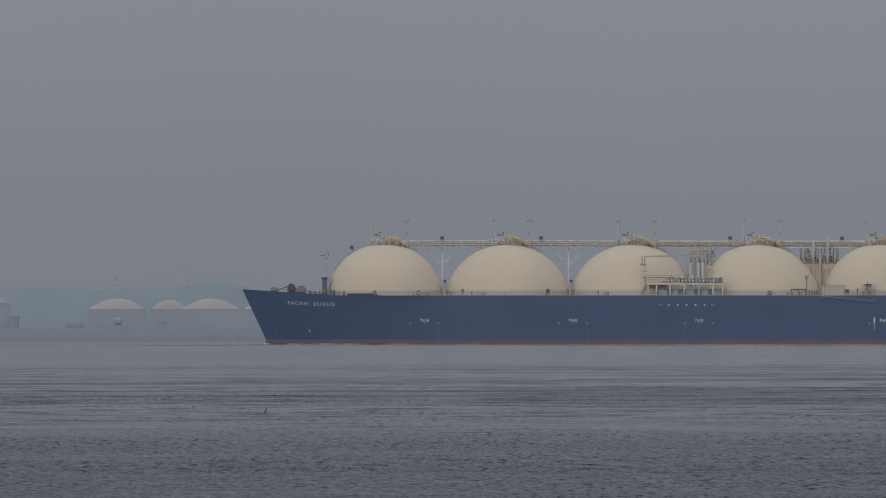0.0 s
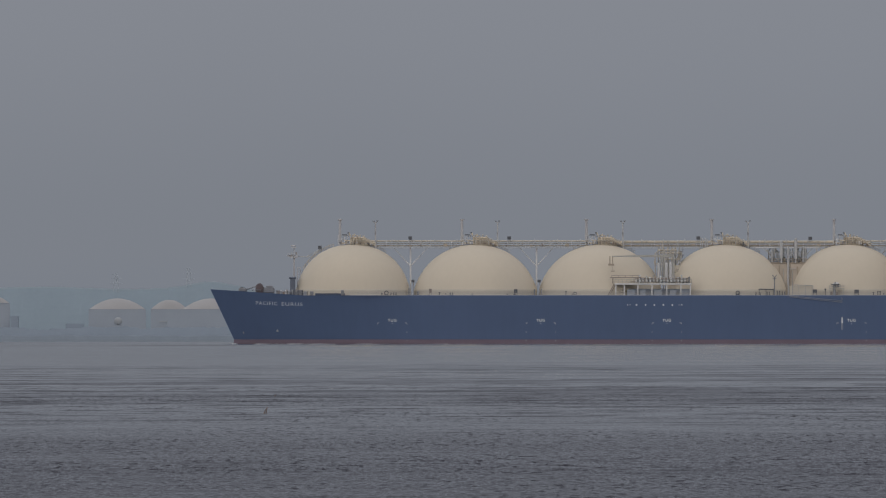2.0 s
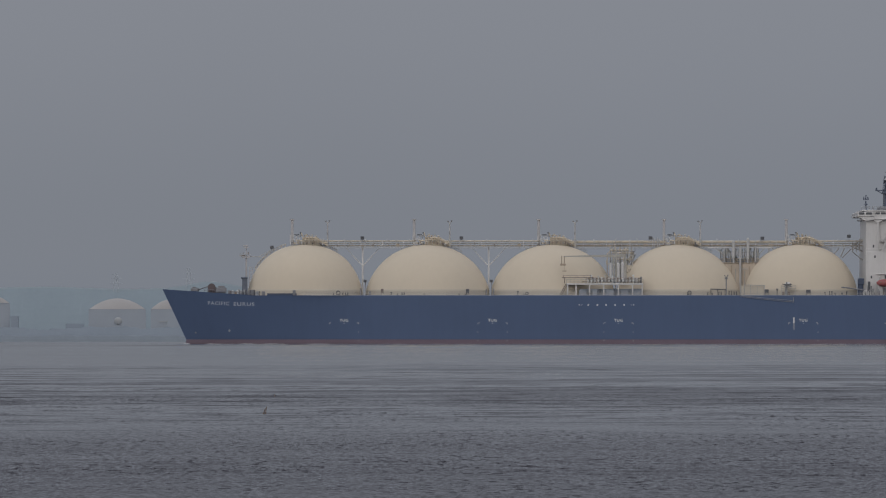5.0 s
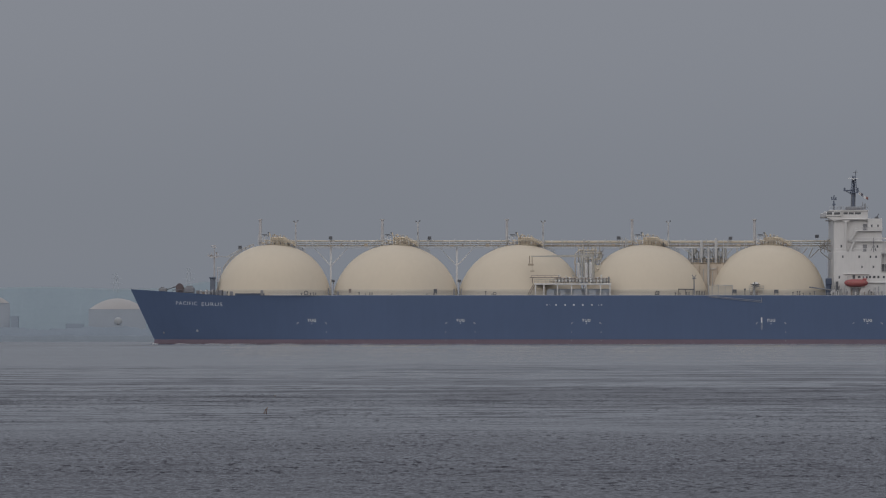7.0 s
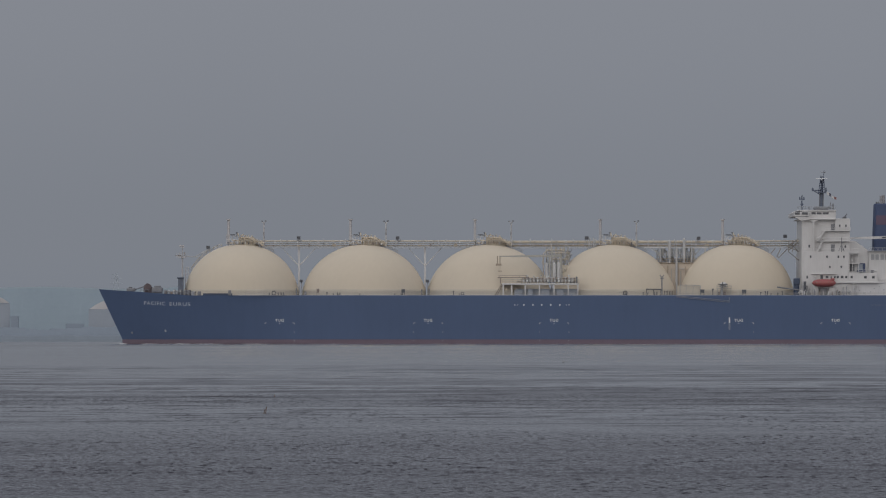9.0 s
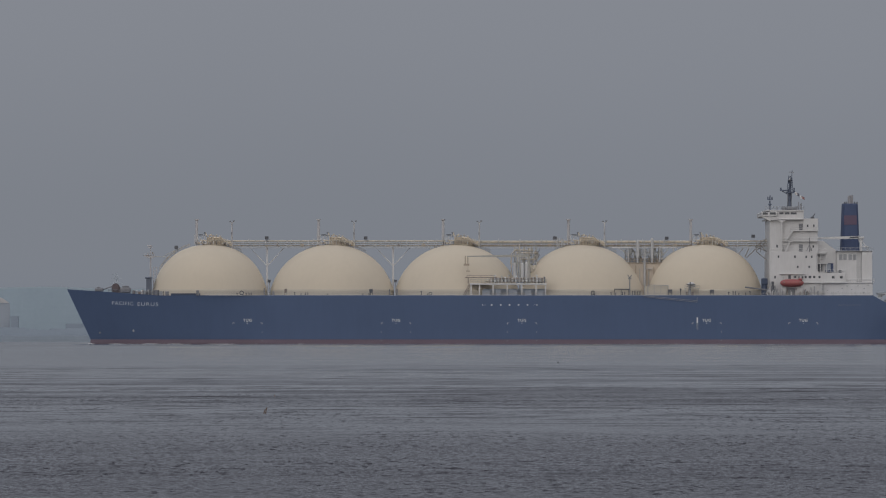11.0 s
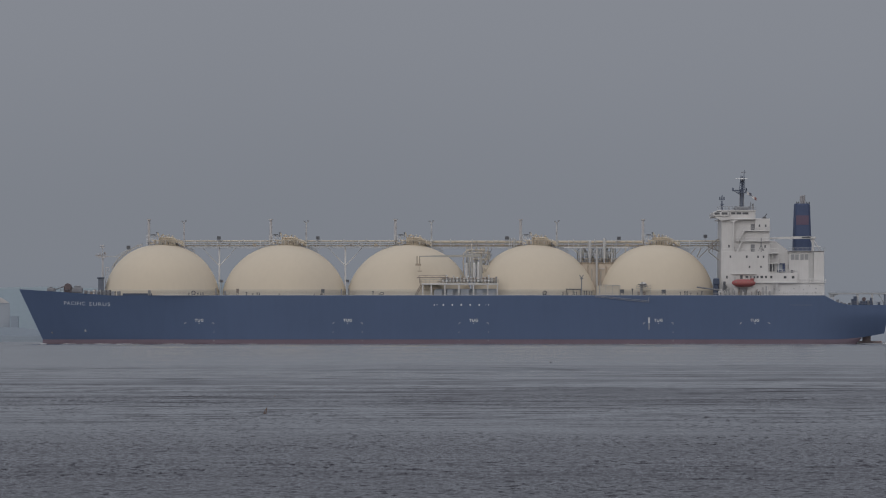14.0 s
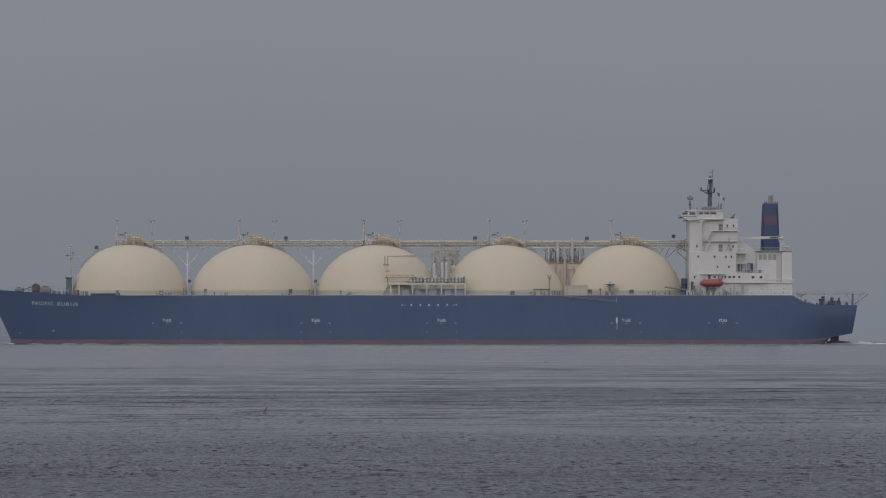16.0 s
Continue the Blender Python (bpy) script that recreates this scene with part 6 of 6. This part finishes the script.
def build_marker():
    d = 228.0
    k = d / (AWAY / GRID)
    m = thing("marker_poles", pose((470 - MID_U) * k, d, sea(d)), "two leaning brown marker poles standing in the water", "marker")
    for x0, x1, top in ((-0.075, 0.0, 0.17), (0.0, 0.045, 0.23)):
        bm = bm_new()
        rod(bm, (x0 - (x1 - x0) * 0.8, 0, -0.2), (x1, 0.02, top), 0.02, 0.012, 7)
        part("pole", bm, BAMBOO, m)
    d2 = 292.0
    f = thing("float_marker", pose((485.5 - MID_U) * d2 / (AWAY / GRID), d2, sea(d2)), "small dark float on the water", "marker")
    bm = bm_new()
    rod(bm, (0, 0, -0.1), (0.02, 0, 0.08), 0.03, 0.015, 8)
    part("float_body", bm, BAMBOO, f)
    d3 = 650.0
    b = thing("drift_float", pose((983.5 - MID_U) * d3 / (AWAY / GRID), d3, sea(d3)), "small dark float drifting on calm water", "float")
    bm = bm_new()
    lathe(bm, [(0, 0.11), (0.05, 0.1), (0.09, 0.04), (0.09, -0.02), (0.05, -0.08), (0, -0.09)], 0, 0, 12)
    part("float_body", bm, DARK, b, smooth=True)
    bm = bm_new()
    rod(bm, (0, 0, 0.1), (0.01, 0, 0.17), 0.015, 0.01, 6)
    part("float_stem", bm, BAMBOO, b)
    return m, f, b


marker, float_marker, drift_float = build_marker()

# ---- the far shore ----
SHORE = 4700.0
FAR = GRID * SHORE / AWAY


def fx(u, d=SHORE):
    return (u - MID_U) * GRID * d / AWAY


def fz(v, d=SHORE):
    return EYE + (EYE_V - v) * GRID * d / AWAY


def build_shore():
    rr = random.Random(12)
    bm = bm_new()
    prev = None
    for i in range(61):
        u = -60 + i * 14
        top = fz(594 + rr.uniform(-1, 1) + max(0, (u - 420) * 0.02))
        a = [bm.verts.new((fx(u), SHORE + dy, z)) for dy, z in ((-70, sea(SHORE) - 1), (-69, top - 0.4), (-66, top), (60, top))]
        if prev:
            for p0, p1, q0, q1 in zip(prev, prev[1:], a, a[1:]):
                bm.faces.new((p0, q0, q1, p1))
        prev = a
    land = thing("far_shore", Matrix(), "low hazy industrial shore strip", "shore", kind="structure")
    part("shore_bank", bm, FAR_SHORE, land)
    # wooded ridge, and a paler one added to blur its top edge like haze
    for name, near, lift, material, label in (("far_ridge", 4830, 1.6, FAR_HILL, "faint blue wooded ridge behind the shore"),
                                              ("soft_edge_ridge", 4880, -1.4, FAR_RIDGE, "paler blue ridge added to soften the hazy skyline")):
        bm = bm_new()
        prev = None
        for i in range(136):
            u = -80 + i * 6
            rise = 511 + lift - 9 * math.exp(-((u - 372) / 45) ** 2) - 2 * math.sin(u * 0.021) + max(0, (u - 430) * 0.3)
            rise += noise.noise((u * 0.09, near, 0)) * 1.2 + noise.noise((u * 0.31, near, 5)) * 0.8
            a = [bm.verts.new((fx(u, near), near - 40 + dy, z)) for dy, z in ((0, sea(near - 40)), (40, fz(min(599, rise), near)), (60, sea(near)))]
            if prev:
                for p0, p1, q0, q1 in zip(prev, prev[1:], a, a[1:]):
                    bm.faces.new((p0, q0, q1, p1))
            prev = a
        ridge = thing(name, Matrix(), label, "hill", kind="structure")
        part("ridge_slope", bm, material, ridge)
    for u0, u1, v0, eave in ((-82, 17, 517.5, 537), (157, 258, 528.5, 548), (267, 332, 531, 548), (322, 425, 528.5, 548), (431, 530, 528.5, 548)):
        x, r = fx((u0 + u1) / 2), FAR * (u1 - u0) / 2
        d = SHORE + r + (12 if u0 == 267 else 0)
        s = d / SHORE
        tank = thing("storage_tank", pose(x * s, d, 0), "pale domed storage tank on the far shore", "tank", "storage tanks")
        roof = EYE + (EYE_V - eave) * GRID * d / AWAY
        top = EYE + (EYE_V - v0) * GRID * d / AWAY
        prof = [(r * (1 - t / 10), roof + (top - roof) * (1 - (1 - t / 10) ** 2.0)) for t in range(11)]
        prof[-1] = (0, top)
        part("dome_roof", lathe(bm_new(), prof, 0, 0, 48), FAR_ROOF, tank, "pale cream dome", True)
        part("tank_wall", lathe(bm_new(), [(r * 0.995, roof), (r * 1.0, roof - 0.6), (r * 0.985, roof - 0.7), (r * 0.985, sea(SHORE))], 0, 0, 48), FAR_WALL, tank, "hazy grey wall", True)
    # flat fronts stand in for the round tank walls, to keep their tone even
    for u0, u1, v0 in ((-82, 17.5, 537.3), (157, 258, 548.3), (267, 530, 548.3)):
        flat_front = thing("tank_front", pose(fx((u0 + u1) / 2), SHORE - 3, 0), "flat hazy grey front standing in for the far tank walls", "wall", "tank dikes")
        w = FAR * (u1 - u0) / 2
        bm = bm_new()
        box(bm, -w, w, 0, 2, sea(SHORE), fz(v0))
        part("front_wall", bm, FAR_GREY, flat_front)
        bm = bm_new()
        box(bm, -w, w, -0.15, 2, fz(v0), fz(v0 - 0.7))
        part("coping", bm, FAR_GREY, flat_front)
    for k in range(17):
        u0 = -20 + k * 28 + rr.uniform(-6, 6)
        u1 = u0 + rr.uniform(8, 26)
        v0 = rr.uniform(584, 592) if k % 4 else rr.uniform(578, 583)
        b = thing("shore_building", pose(fx((u0 + u1) / 2), SHORE - 6 - 2.0 * k, 0), "low hazy grey industrial building", "building", "shore buildings")
        w = FAR * (u1 - u0) / 2
        bm = bm_new()
        prism(bm, [(-w, sea(SHORE)), (w, sea(SHORE)), (w, fz(v0 + 1)), (w * 0.2, fz(v0)), (-w, fz(v0 + 1))], 0, 4.0)
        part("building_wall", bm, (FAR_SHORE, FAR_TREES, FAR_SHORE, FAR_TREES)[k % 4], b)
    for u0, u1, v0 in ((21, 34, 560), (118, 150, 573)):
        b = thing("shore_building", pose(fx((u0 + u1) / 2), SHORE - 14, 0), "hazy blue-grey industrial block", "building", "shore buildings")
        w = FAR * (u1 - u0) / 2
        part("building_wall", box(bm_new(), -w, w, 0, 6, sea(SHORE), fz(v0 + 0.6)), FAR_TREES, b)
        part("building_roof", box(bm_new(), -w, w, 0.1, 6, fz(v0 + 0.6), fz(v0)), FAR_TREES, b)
    # belt of shrubs and sheds in front of the flat tank fronts
    bm = bm_new()
    prev = None
    for i in range(181):
        u = -60 + i * 4
        top = fz(580 - 5 * noise.noise((u * 0.021, 3, 0)) - 2.5 * noise.noise((u * 0.11, 7, 0)) + max(0, 3 - abs(u - 85) * 0.04))
        a = [bm.verts.new((fx(u, SHORE - 40), SHORE - 40 + dy, z)) for dy, z in ((-1.2, sea(SHORE)), (-0.06, top - 0.2), (0, top), (0.6, sea(SHORE)))]
        if prev:
            for p0, p1, q0, q1 in zip(prev, prev[1:], a, a[1:]):
                bm.faces.new((p0, q0, q1, p1))
        prev = a
    belt = thing("shore_shrubs", Matrix(), "soft hazy blue belt of shrubs along the far shore", "shrubs", kind="stuff")
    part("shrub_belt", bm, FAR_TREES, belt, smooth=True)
    t = thing("gas_holder", pose(fx(209, SHORE - 34), SHORE - 34, fz(569)), "small pale spherical holder on the far shore", "tank")
    rad = 7 * FAR
    part("holder_shell", lathe(bm_new(), [(rad * math.sin(k * math.pi / 16), rad * math.cos(k * math.pi / 16)) for k in range(17)], 0, 0, 24), FAR_PALE, t, smooth=True)
    bm = bm_new()
    for k in range(6):
        cx, cy = rad * 0.9 * math.cos(k * math.pi / 3), rad * 0.9 * math.sin(k * math.pi / 3)
        rod(bm, (cx, cy, sea(SHORE) - fz(569)), (cx, cy, 0), 0.25, seg=5)
    part("holder_legs", bm, FAR_GREY, t)
    t = thing("flat_roof_shed", pose(fx(288, SHORE - 34), SHORE - 34, 0), "hazy shed with a pale flat roof", "building")
    part("shed_wall", box(bm_new(), -6 * FAR, 6 * FAR, 0, 4, sea(SHORE), fz(570.5)), FAR_GREY, t)
    part("shed_roof", box(bm_new(), -7.5 * FAR, 7.5 * FAR, -0.4, 4.4, fz(570.5), fz(568.6)), FAR_PALE, t)
    for u, v in ((205.5, 484), (334, 474)):
        t = thing("lattice_pylon", pose(fx(u, 4830), 4830, 0), "faint lattice pylon behind the far tanks", "pylon")
        bm = bm_new()
        zt, zb = fz(v, 4830), fz(545, 4830)
        for sx, sy in ((-1, -1), (1, -1), (-1, 1), (1, 1)):
            rod(bm, (sx * 3.2, sy * 2, zb), (sx * 0.6, sy * 0.5, zt), 0.16, 0.12, 4)
        for i in range(7):
            f, g = i / 7, (i + 1) / 7
            a, b = 3.2 - 2.6 * f, 3.2 - 2.6 * g
            za, zz = zb + (zt - zb) * f, zb + (zt - zb) * g
            rod(bm, (-a, -1, za), (b, -1, zz), 0.07, seg=4)
            rod(bm, (a, -1, za), (-b, -1, zz), 0.07, seg=4)
        for f, w in ((0.72, 4.4), (0.86, 3.6), (0.97, 2.8)):
            z = zb + (zt - zb) * f
            rod(bm, (-w, -1, z), (w, -1, z), 0.09, seg=4)
        rod(bm, (0, 0, sea(4830)), (0, 0, zb), 2.0, seg=4)
        part("lattice", bm, FAR_FAINT, t)


build_shore()

# ---- what moves ----
SPEED = 5.325     # metres a second, towards the west


def motions():
    times = [i * 1.0 for i in range(17)]
    for ob, dy in ((ship, 0), (bow_wave, 0), (stern_wake, 0)):
        walk(ob, [(t, pose(-SPEED * (t - 14.5), AWAY, sea(AWAY))) for t in times])
    walk(water, [(t, pose(-0.25 * (t - 8), -0.35 * (t - 8), 0)) for t in times])
    half = [i * 0.5 for i in range(33)]
    for k, (flag, x, z) in enumerate(flags):
        walk(flag, [(t, pose(x, -1.0, z, 4 * math.sin(2.1 * t + k), 6 * math.sin(3.1 * t + 2 * k), 14 * math.sin(2.6 * t + k))) for t in half])
    spot = radar.matrix_basis.translation.copy()
    walk(radar, [(t, pose(spot.x, spot.y, spot.z, 0, 0, 150 * (t - 14))) for t in half])
    for ob, amount in ((marker, 1.5), (float_marker, 3.0)):
        home = ob.matrix_basis.translation.copy()
        walk(ob, [(t, pose(home.x + 0.01 * math.sin(1.1 * t), home.y, home.z + 0.012 * math.sin(1.7 * t), 0, amount * math.sin(1.3 * t), 0)) for t in half])
    home = drift_float.matrix_basis.translation.copy()
    walk(drift_float, [(t, pose(home.x - 0.24 * (t - 12), home.y, home.z + 0.012 * math.sin(1.9 * t) - 0.3 * min(1.0, max(0.0, 8.6 - t)), 0, 4 * math.sin(1.5 * t), 0)) for t in half])


motions()
